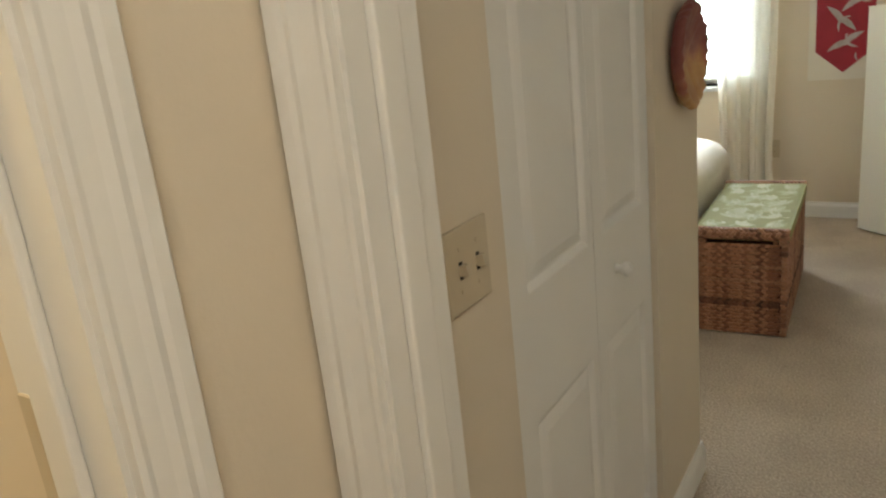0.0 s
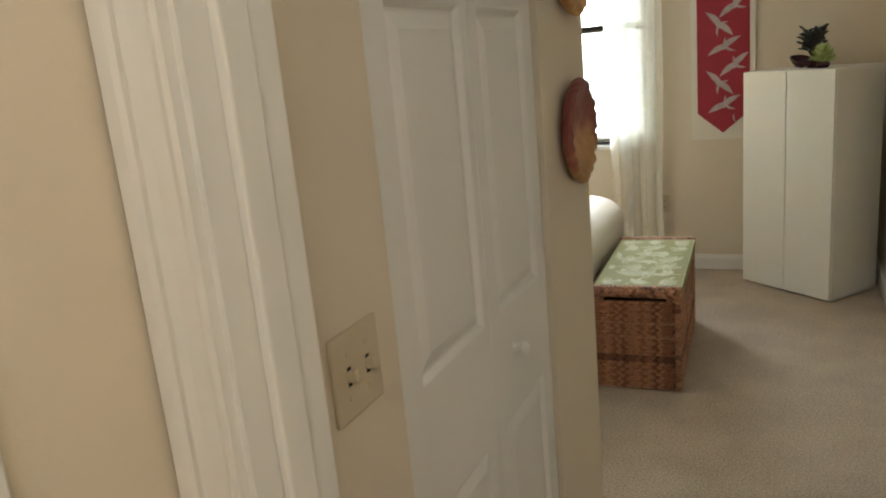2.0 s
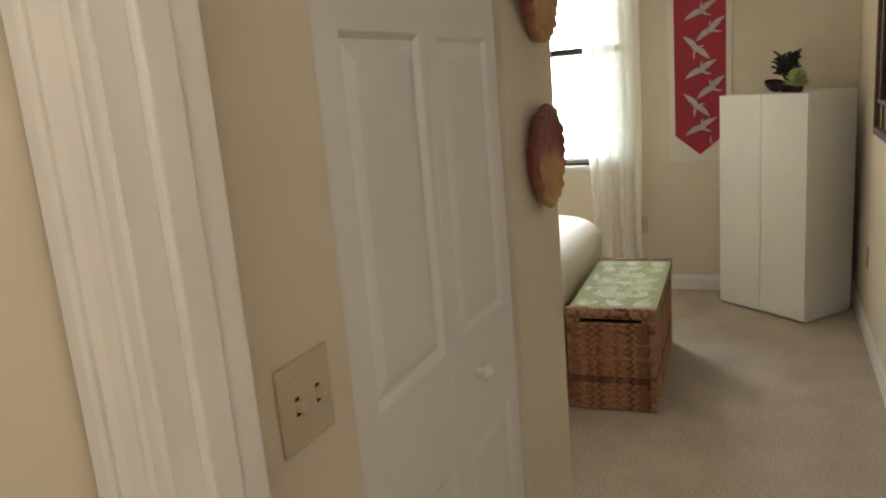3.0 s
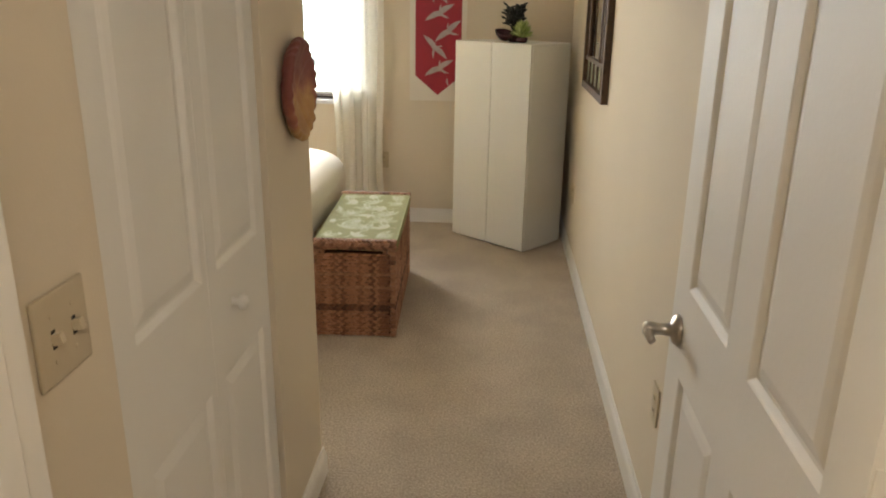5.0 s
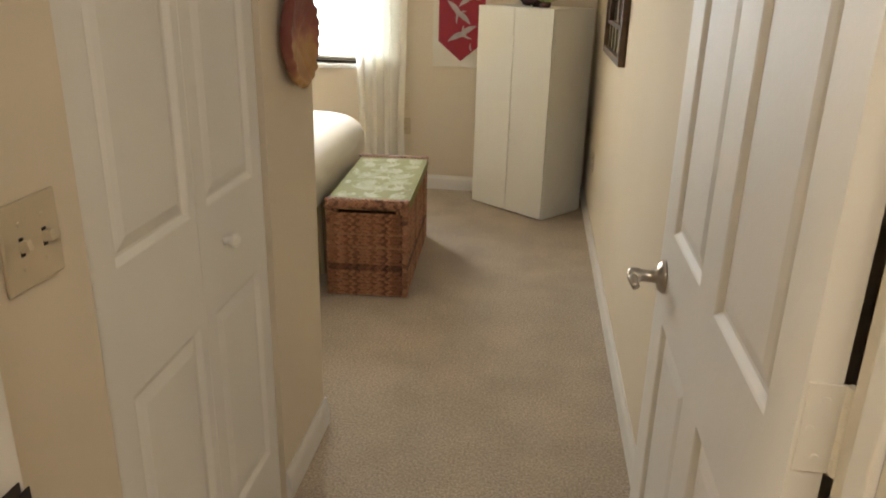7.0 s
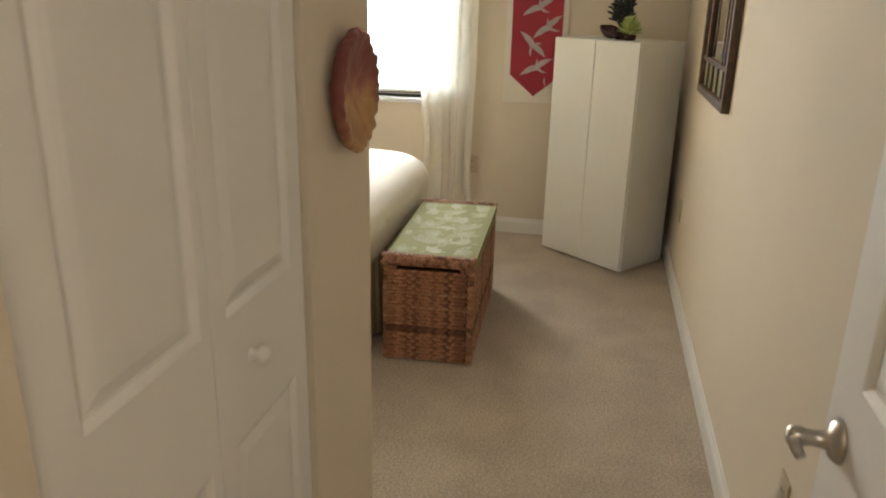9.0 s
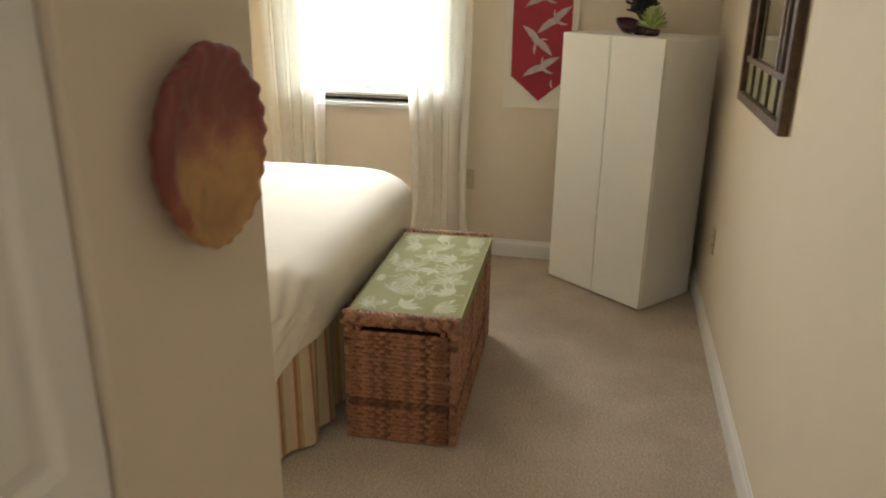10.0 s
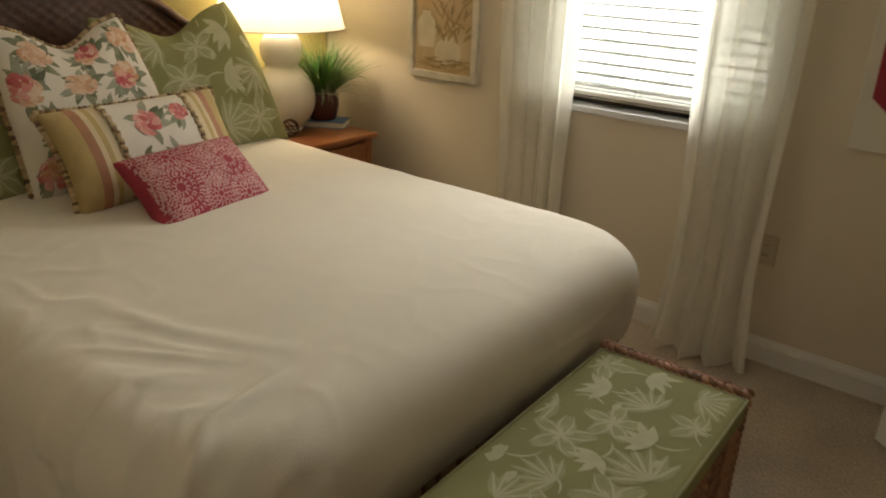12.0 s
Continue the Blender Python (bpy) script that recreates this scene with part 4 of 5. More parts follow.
def wrapped(points, radius, step=0.017):
    """A rod bound round and round with cord."""
    bm = bmesh.new()
    for a, b in zip(points, points[1:]):
        a, b = Vector(a), Vector(b)
        d = (b - a).normalized()
        n = max(1, int((b - a).length / step))
        q = d.to_track_quat("Z", "Y").to_matrix().to_4x4()
        for k in range(n):
            m = Matrix.Translation(a.lerp(b, (k + 0.5) / n)) @ q @ pose(0, 0, 0, rnd.uniform(-9, 9), rnd.uniform(-9, 9), rnd.uniform(0, 360))
            ring = lathe(((radius * 0.72, -step * 0.5), (radius * 1.0, -step * 0.25), (radius * 1.04, 0.0), (radius * 1.0, step * 0.25), (radius * 0.72, step * 0.5)), 9)
            bmesh.ops.transform(ring, matrix=m, verts=ring.verts[:])
            data = bpy.data.meshes.new("wrap")
            ring.to_mesh(data)
            ring.free()
            bm.from_mesh(data)
            bpy.data.meshes.remove(data)
    return bm


def braided_bar(a, b, radius):
    """A bar along x covered with plump strands that lean this way and that."""
    a, b = Vector(a), Vector(b)
    bm = tube(bmesh.new(), [a, b], radius * 0.9, 8)
    n = int((b - a).length / 0.0185)
    for j, turn in enumerate((-125, -75, -25, 25, 75, 125)):
        out = Vector((0, math.sin(radians(turn)), math.cos(radians(turn))))
        for k in range(n + 1):
            f = min(1.0, max(0.0, (k + 0.5 * (j % 2)) / n))
            c = a.lerp(b, f) + out * (radius + rnd.uniform(-0.001, 0.0015))
            bead(bm, c, (1, 0, 0), out, 0.030, 0.0105, (0.75 if j % 2 else -0.75) + rnd.uniform(-0.15, 0.15))
    return bm


for x in (0.012, TW - 0.012):
    for y in (0.012, TL - 0.012):
        tagged(part("corner_wrap", wrapped([(x, y, 0.002), (x, y, 0.445)], 0.0142, 0.0205), RIM, trunk, smooth=True), kind="stuff")
for y in (0.016, TL - 0.016):
    rim = part("end_rim", braided_bar((0.006, y, 0.452), (TW - 0.006, y, 0.452), 0.0205), RIM, trunk, "thick braided rim over the handle slot", smooth=True)
    for x0, x1 in ((0.016, 0.06), (TW - 0.06, TW - 0.016)):
        part("slot_end", wrapped([(x0, y, 0.421), (x1, y, 0.421)], 0.014, 0.017), RIM, rim, smooth=True)
cushion = thing("seat_cushion", "sage green cushion with pale flowers fitted on the trunk", "cushion", (-0.728, 3.776, 0.411), 2.5)
bm = boxes((0.006, TW + 0.006, 0.04, TL - 0.04, 0.0, 0.058), bevel=0.012, segments=3)
cloth = part("cover", bm, SAGE, cushion, smooth=False)
bm = bmesh.new()


def cushion_top(x, y, off=0.0):
    return Vector((x + TW / 2 + 0.006, y + TL / 2, 0.058 + off)) if abs(x) < TW / 2 - 0.018 and abs(y) < TL / 2 - 0.055 else None


soft = bmesh.new()
tropical(bm, soft, cushion_top, TW / 2 - 0.02, TL / 2 - 0.05, 7, 0.118, 0.118)
tagged(part("print", soft, SAGEWASH, cloth, "faint grey-green leaf shadows"), kind="stuff")
tagged(part("print", bm, SAGEPRINT, cloth, "pale cream leaf and flower print"), kind="stuff")
x0, x1, y0, y1 = 0.009, TW + 0.003, 0.043, TL - 0.043
part("piping", tube(bmesh.new(), [(x0, y0, 0.055), (x1, y0, 0.055), (x1, y1, 0.055), (x0, y1, 0.055), (x0, y0, 0.055)], 0.0045, 8), SAGEWASH, cloth, "pale piped edge", smooth=True)

# ---- corner cabinet ----
CWD, CDP, CHT = 0.603, 0.40, 1.28
cabinet = thing("corner_cabinet", "white laminate two-door cabinet set across the corner", "cabinet", (-0.186, 5.498, 0), -39.6)


def cabinet_slab(grow, front, z0, z1, bevel=0.0015):
    """A level slab of the cabinet's plan: square in front, cut off at the corner by the window wall."""
    plan = ((-grow, front), (CWD + grow, front), (CWD + grow, CDP), (0.13 - grow, CDP), (-grow, 0.29))
    bm = extruded([(x, y, 0) for x, y in plan], (0, 0, z0), (0, 0, z1))
    bmesh.ops.bevel(bm, geom=bm.edges[:], offset=bevel, segments=2, affect="EDGES", profile=0.5)
    return bm


part("carcass", cabinet_slab(0.0, 0.02, 0.014, CHT - 0.018), WHITE, cabinet)
part("top_panel", cabinet_slab(0.0, 0.0195, CHT - 0.0175, CHT), WHITE, cabinet)
part("plinth", cabinet_slab(-0.012, 0.03, 0.0, 0.0135), WHITE, cabinet, "low recessed plinth")
for x0, x1 in ((0.001, CWD / 2 - 0.0018), (CWD / 2 + 0.0018, CWD - 0.001)):
    part("door", boxes((x0, x1, 0.0, 0.018, 0.014, CHT - 0.001), bevel=0.0022), WHITE, cabinet)

# ---- on the cabinet ----


def fleshy(bm, base, d, length, width):
    d = Vector(d).normalized()
    s = d.cross(Vector((0, 0, 1)))
    s = s.normalized() if s.length > 0.05 else Vector((1, 0, 0))
    n = s.cross(d)
    rings = []
    for t, r in ((0, 0.25), (0.3, 0.75), (0.6, 1.0), (0.85, 0.7), (1.0, 0.08)):
        c = Vector(base) + d * length * t
        rings.append([bm.verts.new(c + s * width * 0.5 * r * math.cos(a) + n * width * 0.22 * r * math.sin(a)) for a in [k * math.pi / 3 for k in range(6)]])
    for a, b in zip(rings, rings[1:]):
        for k in range(6):
            bm.faces.new((a[k], a[(k + 1) % 6], b[(k + 1) % 6], b[k]))
    bm.faces.new(rings[-1])


jade = thing("succulent", "nearly black leafy succulent on the cabinet top", "plant", (0.185, 5.41, CHT))
part("pot", lathe(((0.0, 0), (0.035, 0.0), (0.045, 0.02), (0.045, 0.05), (0.038, 0.056), (0.0, 0.05)), 20), PLUM, jade, smooth=True)
bm = bmesh.new()
rnd = random.Random(5)
for k in range(13):
    a, lean = rnd.uniform(0, 6.28), rnd.uniform(0.05, 0.4)
    top = Vector((0.10 * lean * 2 * math.cos(a), 0.10 * lean * 2 * math.sin(a), 0.05 + rnd.uniform(0.08, 0.18)))
    tube(bm, [(0, 0, 0.045), top * 0.6 + Vector((0, 0, 0.02)), top], 0.004, 5)
    for i in range(13):
        b = rnd.uniform(0, 6.28)
        p = Vector((0, 0, 0.05)).lerp(top, rnd.uniform(0.35, 1.0))
        fleshy(bm, p, (math.cos(b), math.sin(b), rnd.uniform(0.1, 1.1)), rnd.uniform(0.034, 0.05), 0.03)
part("foliage", bm, INK, jade, "glossy near-black leaves", smooth=True)
rosette = thing("succulent", "pale green spiky rosette succulent on the cabinet top", "plant", (0.225, 5.325, CHT))
part("pot", lathe(((0.0, 0), (0.03, 0.0), (0.036, 0.018), (0.034, 0.03), (0.0, 0.028)), 18), PLUM, rosette, smooth=True)
bm = bmesh.new()
for k in range(64):
    a, e = k * 2.39996, 0.05 + 1.35 * (k / 64)
    fleshy(bm, (0, 0, 0.03 + 0.03 * k / 64), (math.cos(a) * math.cos(e), math.sin(a) * math.cos(e), math.sin(e) + 0.15), 0.068 + 0.02 * rnd.random(), 0.018)
part("foliage", bm, LIME, rosette, "pale green pointed leaves", smooth=True)
dish = thing("bowl", "small plum-dark glazed bowl tipped on the cabinet top", "bowl", (0.115, 5.375, CHT))
bm = lathe(((0.0, 0.004), (0.022, 0.0), (0.03, 0.004), (0.055, 0.028), (0.064, 0.048), (0.060, 0.049), (0.05, 0.030), (0.028, 0.010), (0.0, 0.008)), 28, lambda a, z: 1 + 0.03 * math.sin(5 * a))
part("body", turned(bm, pose(0, 0, 0.012, 16, 10)), PLUM, dish, smooth=True)

# ---- nightstand and what stands on it ----
NX0, NX1, NY0, NY1, NZ = -3.04, -2.50, 5.14, 5.585, 0.60
stand = thing("nightstand", "reddish cherry wood nightstand with a drawer beside the bed", "nightstand", (NX0, NY0, 0))
nw, nd = NX1 - NX0, NY1 - NY0
part("tabletop", boxes((0, nw, 0, nd, NZ - 0.026, NZ), bevel=0.008, segments=3), CHERRY, stand)
part("apron", boxes((0.03, nw - 0.04, 0.03, nd - 0.03, NZ - 0.17, NZ - 0.0265)), CHERRY, stand)
drawer = part("drawer", boxes((nw - 0.0395, nw - 0.022, 0.065, nd - 0.065, NZ - 0.155, NZ - 0.045), bevel=0.003), CHERRY, stand)
part("knob", turned(lathe(((0.0, 0), (0.008, 0), (0.007, 0.01), (0.014, 0.018), (0.0, 0.024)), 16), pose(nw - 0.022, nd / 2, NZ - 0.1, 0, 90)), BRONZE, drawer, smooth=True)
part("shelf", boxes((0.03, nw - 0.03, 0.03, nd - 0.03, 0.18, 0.2), bevel=0.003), CHERRY, stand)
for x in (0.022, nw - 0.062):
    for y in (0.02, nd - 0.06):
        part("leg", boxes((x, x + 0.04, y, y + 0.04, 0.0, NZ - 0.027), bevel=0.004), CHERRY, stand)

LX, LY = -2.85, 5.30
table_lamp = thing("table_lamp", "lit cream ceramic gourd lamp with a white tapered shade", "table lamp", (LX, LY, NZ))
prof = [(0.0, 0.0), (0.082, 0.0), (0.086, 0.012)]
for i in range(33):
    f = i / 32
    z = 0.012 + 0.43 * f
    low = 0.150 * math.sqrt(max(0.0, 1 - ((z - 0.155) / 0.165) ** 2)) if z < 0.32 else 0
    high = 0.098 * math.sqrt(max(0.0, 1 - ((z - 0.375) / 0.105) ** 2)) if z > 0.27 else 0
    prof.append((max(low, high, 0.075 if z < 0.34 else 0.045), z))
prof += [(0.042, 0.455), (0.03, 0.462), (0.0, 0.463)]
part("base", lathe(prof, 40), CERAMIC, table_lamp, "glossy cream double-gourd base", smooth=True)
part("stem", lathe(((0.0, 0.462), (0.012, 0.463), (0.012, 0.56), (0.018, 0.57), (0.018, 0.60), (0.0, 0.601)), 14), BRONZE, table_lamp)
bm = bmesh.new()
rings = [[bm.verts.new((r * math.cos(a), r * math.sin(a), z)) for a in [2 * math.pi * k / 48 for k in range(48)]] for r, z in ((0.298, 0.475), (0.294, 0.482), (0.220, 0.775), (0.218, 0.782))]
for a, b in zip(rings, rings[1:]):
    for k in range(48):
        bm.faces.new((a[k], a[(k + 1) % 48], b[(k + 1) % 48], b[k]))
shade = part("shade", bm, SHADE, table_lamp, "white linen shade glowing warm", smooth=True)
part("rim_band", tube(bmesh.new(), [(0.297 * math.cos(a), 0.297 * math.sin(a), 0.477) for a in [2 * math.pi * k / 48 for k in range(49)]], 0.003, 6), BOARD, shade)
spider = bmesh.new()
for k in range(3):
    a = 2.0944 * k
    tube(spider, [(0.015 * math.cos(a), 0.015 * math.sin(a), 0.59), (0.224 * math.cos(a), 0.224 * math.sin(a), 0.755)], 0.002, 5)
part("spider", spider, BRONZE, table_lamp)

book = thing("book", "closed blue cloth book lying under the plant", "book", (-2.785, 5.505, NZ), 33)
part("cover", boxes((-0.105, 0.105, -0.07, 0.07, 0.0, 0.003), (-0.105, 0.105, -0.07, 0.07, 0.027, 0.030), (-0.105, -0.102, -0.07, 0.07, 0.0031, 0.0269)), BLUE, book)
part("pages", boxes((-0.101, 0.101, -0.066, 0.066, 0.0032, 0.0268)), PAPER, book)
plant = thing("potted_grass", "green ornamental grass in a dark red glazed pot", "plant", (-2.80, 5.50, NZ + 0.030))
part("pot", lathe(((0.0, 0.0), (0.058, 0.0), (0.066, 0.01), (0.08, 0.07), (0.078, 0.115), (0.07, 0.135), (0.064, 0.135), (0.066, 0.12), (0.0, 0.115)), 32), POT, plant, smooth=True)


def blades(count, seed, length, spread, droop):
    bm = bmesh.new()
    rnd = random.Random(seed)
    for _ in range(count):
        a, lean = rnd.uniform(0, 6.283), spread * math.sqrt(rnd.random())
        ln = length * rnd.uniform(0.65, 1.1)
        p = Vector((0.04 * math.sqrt(rnd.random()) * math.cos(a), 0.04 * math.sin(a) * rnd.random(), 0.115))
        side = Vector((-math.sin(a), math.cos(a), 0))
        prev = None
        for i in range(7):
            t = i / 6
            w = 0.0024 * (1 - t) + 0.0004
            pair = [bm.verts.new(p + side * w), bm.verts.new(p + Vector((0, 0, w * 0.6))), bm.verts.new(p - side * w)]
            if prev:
                bm.faces.new((prev[0], prev[1], pair[1], pair[0]))
                bm.faces.new((prev[1], prev[2], pair[2], pair[1]))
            prev = pair
            e = lean + droop * t * t
            p = p + Vector((math.cos(a) * math.sin(e), math.sin(a) * math.sin(e), math.cos(e))) * (ln / 6)
    return bm


part("grass", blades(620, 4, 0.30, 0.9, 0.6), GRASS, plant, "dense upright green blades")
part("drooping_grass", blades(200, 9, 0.30, 1.2, 1.9), STRAW, plant, "pale drooping blades")
orb = thing("ornament", "small dark wire orb on the nightstand", "ornament", (-2.71, 5.22, NZ))
for k in range(6):
    ring = [(0.038 * math.cos(a), 0.038 * math.sin(a), 0.0) for a in [2 * math.pi * i / 28 for i in range(29)]]
    part("ring", turned(tube(bmesh.new(), ring, 0.003, 6), pose(0, 0, 0.0415, 32 * k, 47 * k, 20 * k)), IRON, orb, smooth=True)

# ---- on the walls ----


def flat_surf(ox, oy, oz):
    """The plane of a picture that faces the room from the window wall."""
    return lambda x, y, off=0.0: Vector((ox + x, oy - off, oz + y))


PX0, PX1, PZ0, PZ1 = -2.46, -2.047, 0.865, 1.50
picture = thing("picture", "sepia still life of jars in a whitewashed frame", "picture")
w = 0.032
part("frame", boxes((PX0, PX0 + w, YW - 0.03, YW, PZ0, PZ1), (PX1 - w, PX1, YW - 0.03, YW, PZ0, PZ1), (PX0 + w, PX1 - w, YW - 0.03, YW, PZ0, PZ0 + w), (PX0 + w, PX1 - w, YW - 0.03, YW, PZ1 - w, PZ1), bevel=0.004), DISTRESS, picture)
canvas = part("canvas", boxes((PX0 + w, PX1 - w, YW - 0.014, YW - 0.002, PZ0 + w, PZ1 - w)), OCHRE, picture)
on = flat_surf((PX0 + PX1) / 2, YW - 0.0145, PZ0)


def jar(cx, z0, r, h):
    bm = bmesh.new()
    rows = []
    for i in range(13):
        t = i / 12
        q = r * (0.62 + 0.42 * math.sin(math.pi * (0.15 + 0.8 * t)) - 0.35 * smooth01((t - 0.72) / 0.2) + 0.12 * smooth01((t - 0.93) / 0.07))
        rows.append((bm.verts.new(on(cx - q, z0 + h * t, 0.002)), bm.verts.new(on(cx + q, z0 + h * t, 0.002))))
    for a, b in zip(rows, rows[1:]):
        bm.faces.new((a[0], a[1], b[1], b[0]))
    part("painted_jar", bm, PALEPAINT, canvas)


jar(-0.10, 0.14, 0.055, 0.16)
jar(0.03, 0.07, 0.075, 0.12)
bm = bmesh.new()
rnd = random.Random(21)
for k in range(70):
    leaf_on(bm, on, (rnd.uniform(-0.02, 0.15), rnd.uniform(0.16, 0.5)), rnd.uniform(0.6, 2.5), rnd.uniform(0.04, 0.10), rnd.uniform(0.005, 0.014), rnd.uniform(-1, 1), off=0.003)
for k in range(40):
    leaf_on(bm, on, (rnd.uniform(-0.16, 0.14), rnd.uniform(0.05, 0.10)), rnd.uniform(-0.3, 0.3), rnd.uniform(0.03, 0.07), rnd.uniform(0.004, 0.009), off=0.003)
part("painted_foliage", bm, SEPIA, canvas)

banner_mount = thing("wall_hanging", "crimson crane-print silk banner on a white board", "wall hanging")
part("board", boxes((-0.508, -0.128, YW - 0.016, YW, 0.864, 2.05), bevel=0.002), BOARD, banner_mount)
bx0, bx1, tip = -0.469, -0.161, -0.317
bm = bmesh.new()
outline = ((bx0, 2.02), (bx1, 2.02), (bx1, 1.032), (tip, 0.905), (bx0, 1.032))
bm.faces.new([bm.verts.new((x, YW - 0.0205, z)) for x, z in outline])
banner_bm = bmesh.ops.extrude_face_region(bm, geom=bm.faces[:])
bmesh.ops.translate(bm, vec=(0, 0.003, 0), verts=[v for v in banner_bm["geom"] if isinstance(v, bmesh.types.BMVert)])
banner = part("banner", bm, RED, banner_mount, "pointed crimson silk banner")


def on_banner(x, y, off=0.0):
    low = 0.905 + 0.127 * abs(x - tip) / 0.154
    return Vector((x, YW - 0.0208 - off, y)) if bx0 + 0.002 < x < bx1 - 0.002 and y > low else None


def crane(bm, c, a, s):
    """A flying crane: two long wings in a shallow V, a plump body, neck and legs."""
    c = Vector(c)
    along = Vector((math.cos(a), math.sin(a)))
    leaf_on(bm, on_banner, c - along * s * 0.08, a + 0.16, s * 0.62, s * 0.17, -0.34)
    leaf_on(bm, on_banner, c + along * s * 0.08, a + math.pi - 0.16, s * 0.62, s * 0.17, 0.34)
    leaf_on(bm, on_banner, c - along * s * 0.16, a - 0.1, s * 0.34, s * 0.15)
    leaf_on(bm, on_banner, c, a - 1.25, s * 0.36, s * 0.07, 0.7)
    leaf_on(bm, on_banner, c + along * s * 0.04, a + 1.5, s * 0.26, s * 0.05, -1.1)


for j in range(4):
    for x, z, a in ((-0.250, 0.967, 0.68), (-0.308, 1.083, 0.50), (-0.338, 1.217, -0.76)):
        if z + 0.356 * j < 1.95:
            bm = bmesh.new()
            crane(bm, (x, z + 0.356 * j), a, 0.205)
            part("crane", bm, SILVER, banner, "pale woven crane")

MY0, MY1, MZ0, MZ1 = 3.925, 4.725, 1.092, 2.05
mirror = thing("wall_mirror", "dark iron window-pane mirror hung on the wall", "mirror", (XR, 0, 0))
f = 0.034
part("frame", boxes((-0.032, -0.001, MY0, MY0 + f, MZ0, MZ1), (-0.032, -0.001, MY1 - f, MY1, MZ0, MZ1), (-0.032, -0.001, MY0 + f, MY1 - f, MZ0, MZ0 + f), (-0.032, -0.001, MY0 + f, MY1 - f, MZ1 - f, MZ1), bevel=0.003), IRON, mirror)
gy0, gy1, gz0, gz1 = MY0 + f, MY1 - f, MZ0 + f, MZ1 - f
band = 0.118
for z in (gz0 + band, gz1 - band):
    part("cross_bar", boxes((-0.022, -0.006, gy0, gy1, z - 0.011, z + 0.011), bevel=0.002), IRON, mirror)
for y in (gy0 + band, gy1 - band):
    part("upright_bar", boxes((-0.022, -0.006, y - 0.010, y + 0.010, gz0 + band + 0.0115, gz1 - band - 0.0115), bevel=0.002), IRON, mirror)
step = (gy1 - gy0) / 5
for z0, z1 in ((gz0, gz0 + band - 0.0115), (gz1 - band + 0.0115, gz1)):
    for k in range(5):
        part("pane", boxes((-0.009, -0.004, gy0 + k * step + 0.001, gy0 + (k + 1) * step - 0.001, z0, z1)), ANTIQUE, mirror, "antiqued greenish mirror pane")
    for k in range(1, 5):
        part("muntin", boxes((-0.018, -0.0095, gy0 + k * step - 0.006, gy0 + k * step + 0.006, z0, z1), bevel=0.001), IRON, mirror)
for y0, y1 in ((gy0, gy0 + band - 0.0105), (gy1 - band + 0.0105, gy1)):
    part("pane", boxes((-0.009, -0.004, y0, y1, gz0 + band, gz1 - band)), ANTIQUE, mirror, "antiqued greenish mirror pane")
part("inner_upright", boxes((-0.03, -0.0225, gy0 + band + 0.011, gy0 + band + 0.04, gz0 + band + 0.012, gz1 - band - 0.012), bevel=0.002), IRON, mirror)
part("inner_upright", boxes((-0.03, -0.0225, gy1 - band - 0.04, gy1 - band - 0.011, gz0 + band + 0.012, gz1 - band - 0.012), bevel=0.002), IRON, mirror)
part("glass", boxes((-0.012, -0.007, gy0 + band + 0.0105, gy1 - band - 0.0105, gz0 + band + 0.0115, gz1 - band - 0.0115)), MIRROR, mirror, "clear mirror glass")


def shell_material():
    """Glaze that runs from ochre in the middle to wine red at the top and rim."""
    m = mat("wine_and_ochre_glaze", (0.5, 0.3, 0.1), 0.5, 0.1, 12, 0.4, 70, gloss=0.3)
    n, l = m.node_tree.nodes, m.node_tree.links
    co, sep, ramp, tex, add = n.new("ShaderNodeTexCoord"), n.new("ShaderNodeSeparateXYZ"), n.new("ShaderNodeValToRGB"), n.new("ShaderNodeTexNoise"), n.new("ShaderNodeMath")
    l.new(co.outputs["Object"], sep.inputs[0])
    tex.inputs["Scale"].default_value, tex.inputs["Detail"].default_value = 22, 6
    l.new(co.outputs["Object"], tex.inputs["Vector"])
    add.operation = "MULTIPLY_ADD"
    add.inputs[1].default_value = 0.16
    l.new(tex.outputs["Fac"], add.inputs[0])
    flat, length, band, high = n.new("ShaderNodeVectorMath"), n.new("ShaderNodeVectorMath"), n.new("ShaderNodeMapRange"), n.new("ShaderNodeMath")
    flat.operation, length.operation, high.operation = "MULTIPLY", "LENGTH", "ADD"
    flat.inputs[1].default_value = (0, 1, 1)
    l.new(co.outputs["Object"], flat.inputs[0])
    l.new(flat.outputs["Vector"], length.inputs[0])
    for socket, value in (("From Min", 0.098), ("From Max", 0.120), ("To Min", 0.0), ("To Max", 0.075)):
        band.inputs[socket].default_value = value
    l.new(length.outputs["Value"], band.inputs["Value"])
    l.new(sep.outputs["Z"], high.inputs[0])
    l.new(band.outputs[0], high.inputs[1])
    l.new(high.outputs[0], add.inputs[2])
    scale = n.new("ShaderNodeMapRange")
    scale.inputs["From Min"].default_value, scale.inputs["From Max"].default_value = -0.05, 0.2
    l.new(add.outputs[0], scale.inputs["Value"])
    r = ramp.color_ramp
    r.elements[0].position, r.elements[0].color = 0.15, (0.38, 0.20, 0.085, 1)
    r.elements[1].position, r.elements[1].color = 0.75, (0.22, 0.068, 0.058, 1)
    r.elements.new(0.38).color = (0.46, 0.27, 0.11, 1)
    r.elements.new(0.55).color = (0.34, 0.135, 0.085, 1)
    l.new(scale.outputs[0], ramp.inputs["Fac"])
    l.new(ramp.outputs["Color"], n["Principled BSDF"].inputs["Base Color"])
    return m


SHELL = shell_material()


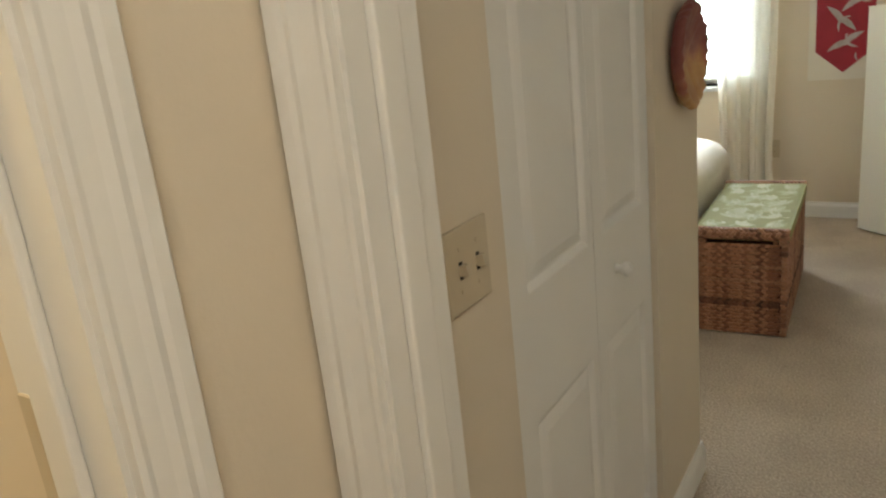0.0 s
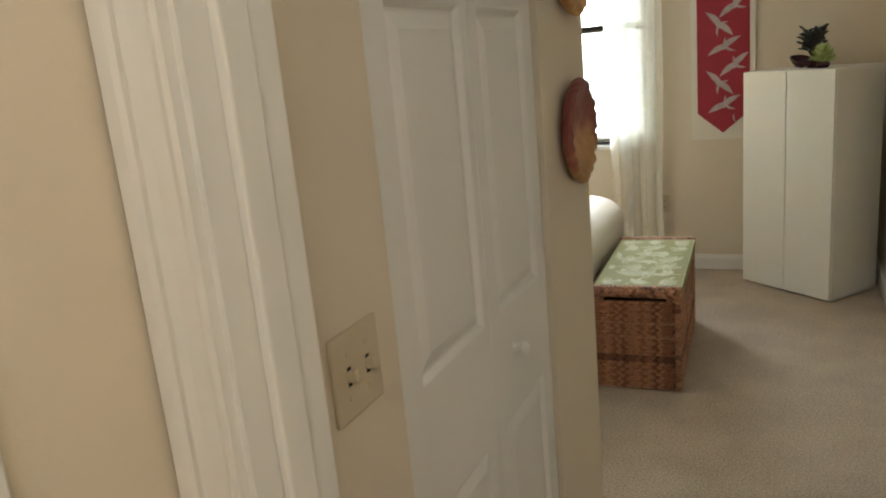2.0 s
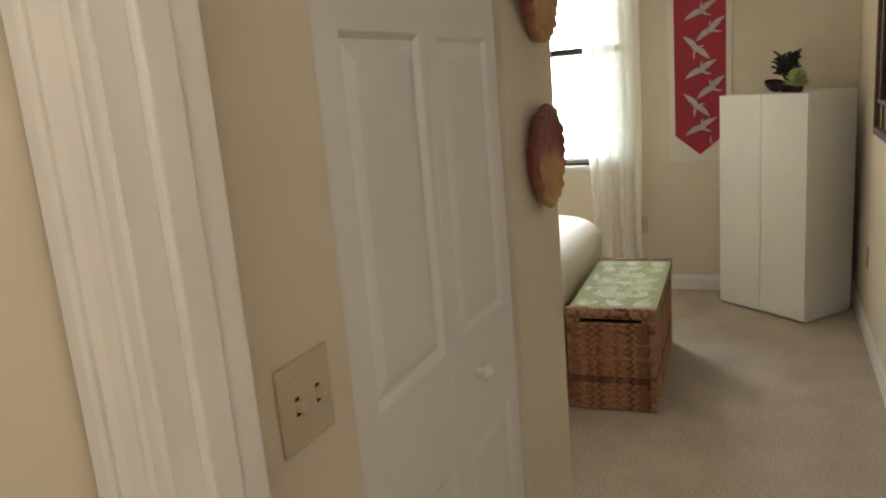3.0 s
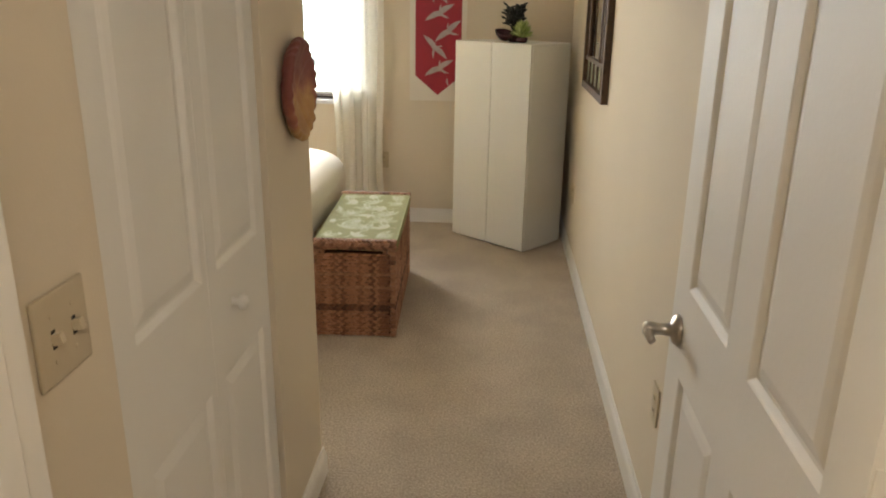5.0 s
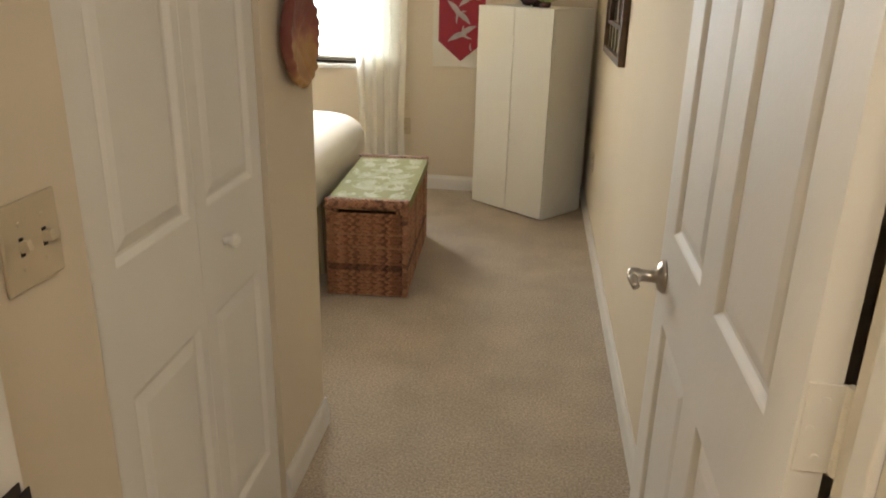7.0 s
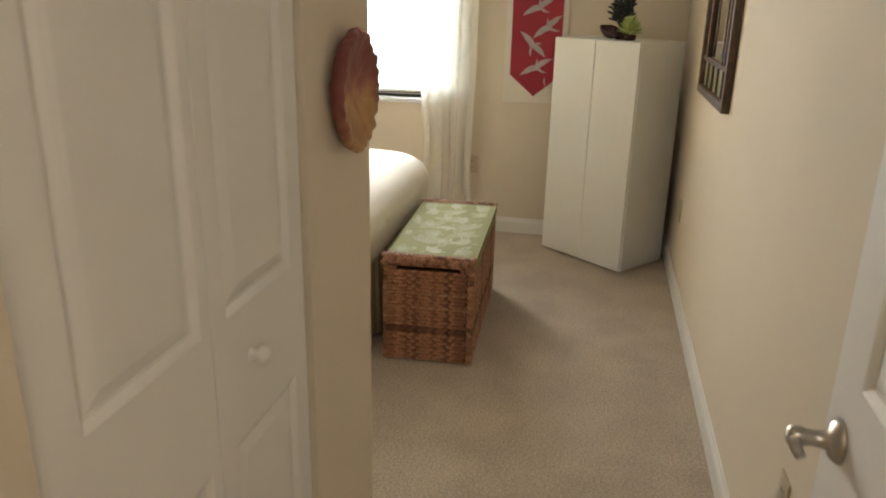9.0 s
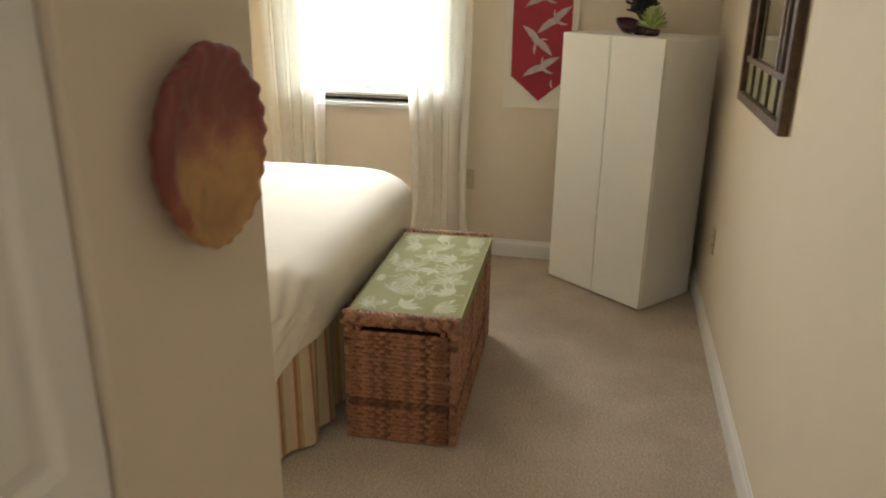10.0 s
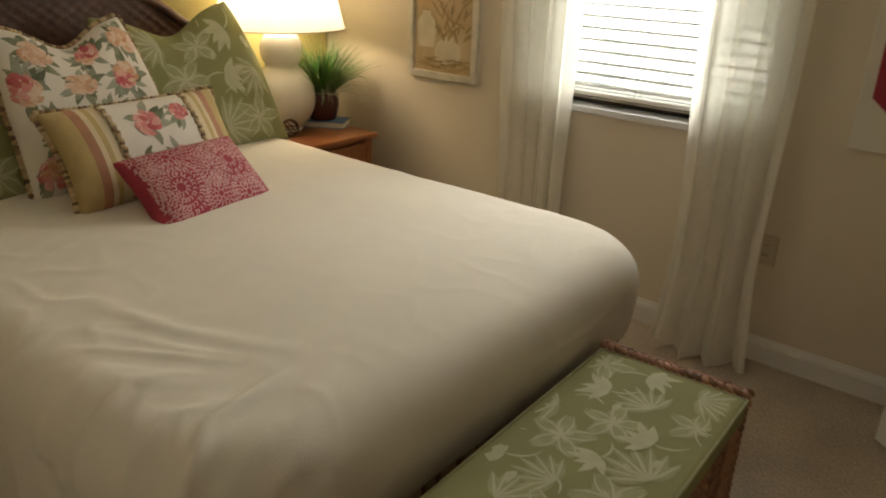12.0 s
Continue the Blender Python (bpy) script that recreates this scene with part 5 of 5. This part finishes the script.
def shell_plate(y, z, words):
    ob = thing("wall_plate", words, "wall plate", (XL, y, z), group="scalloped plates on the wall")
    bm = bmesh.new()
    n, rings = 192, []
    prof = ((0.0, 0.022), (0.25, 0.0235), (0.5, 0.028), (0.7, 0.035), (0.80, 0.041), (0.86, 0.046), (0.92, 0.049), (0.97, 0.047), (1.0, 0.040), (0.985, 0.031), (0.95, 0.022), (0.88, 0.013), (0.7, 0.006), (0.3, 0.003), (0.0, 0.001))
    for i, (r, h) in enumerate(prof):
        ring = []
        for k in range(n):
            a = 2 * math.pi * k / n
            edge = smooth01((r - 0.78) / 0.2)
            scallop = 1 + edge * (0.008 * math.sin(24 * a + 0.8 * math.sin(3 * a)) + 0.006 * math.sin(11 * a + 1) + 0.03 * noise.noise(Vector((math.cos(a) * 4, math.sin(a) * 4, z))))
            ruffle = 0.0022 * edge * math.sin(24 * a + 1.3 + 0.8 * math.sin(3 * a)) * min(1.0, h / 0.03)
            rib = 0.0004 * math.sin(24 * a) * r * (1 - edge) + 0.005 * noise.noise(Vector((r * 5 * math.cos(a), r * 5 * math.sin(a), z * 3)))
            ring.append(bm.verts.new((max(0.0005, 0.88 * h + ruffle + rib * (h > 0.01)), 0.126 * r * scallop * math.cos(a), 0.130 * r * scallop * math.sin(a))))
        rings.append(ring)
    for a, b in zip(rings, rings[1:]):
        for k in range(n):
            bm.faces.new((a[k], a[(k + 1) % n], b[(k + 1) % n], b[k]))
    bmesh.ops.remove_doubles(bm, verts=bm.verts[:], dist=0.0002)
    part("dish", bm, SHELL, ob, smooth=True)


shell_plate(2.52, 1.287, "wine red and ochre scalloped plate on the corner wall")
shell_plate(2.52, 1.695, "ochre and wine red scalloped plate hung above another")

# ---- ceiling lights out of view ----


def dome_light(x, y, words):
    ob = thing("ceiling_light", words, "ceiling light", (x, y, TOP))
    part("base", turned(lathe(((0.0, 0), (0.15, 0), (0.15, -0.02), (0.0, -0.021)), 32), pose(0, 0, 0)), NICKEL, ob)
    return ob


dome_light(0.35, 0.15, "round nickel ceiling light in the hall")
dome_light(-1.6, 0.2, "round nickel ceiling light in the side room")
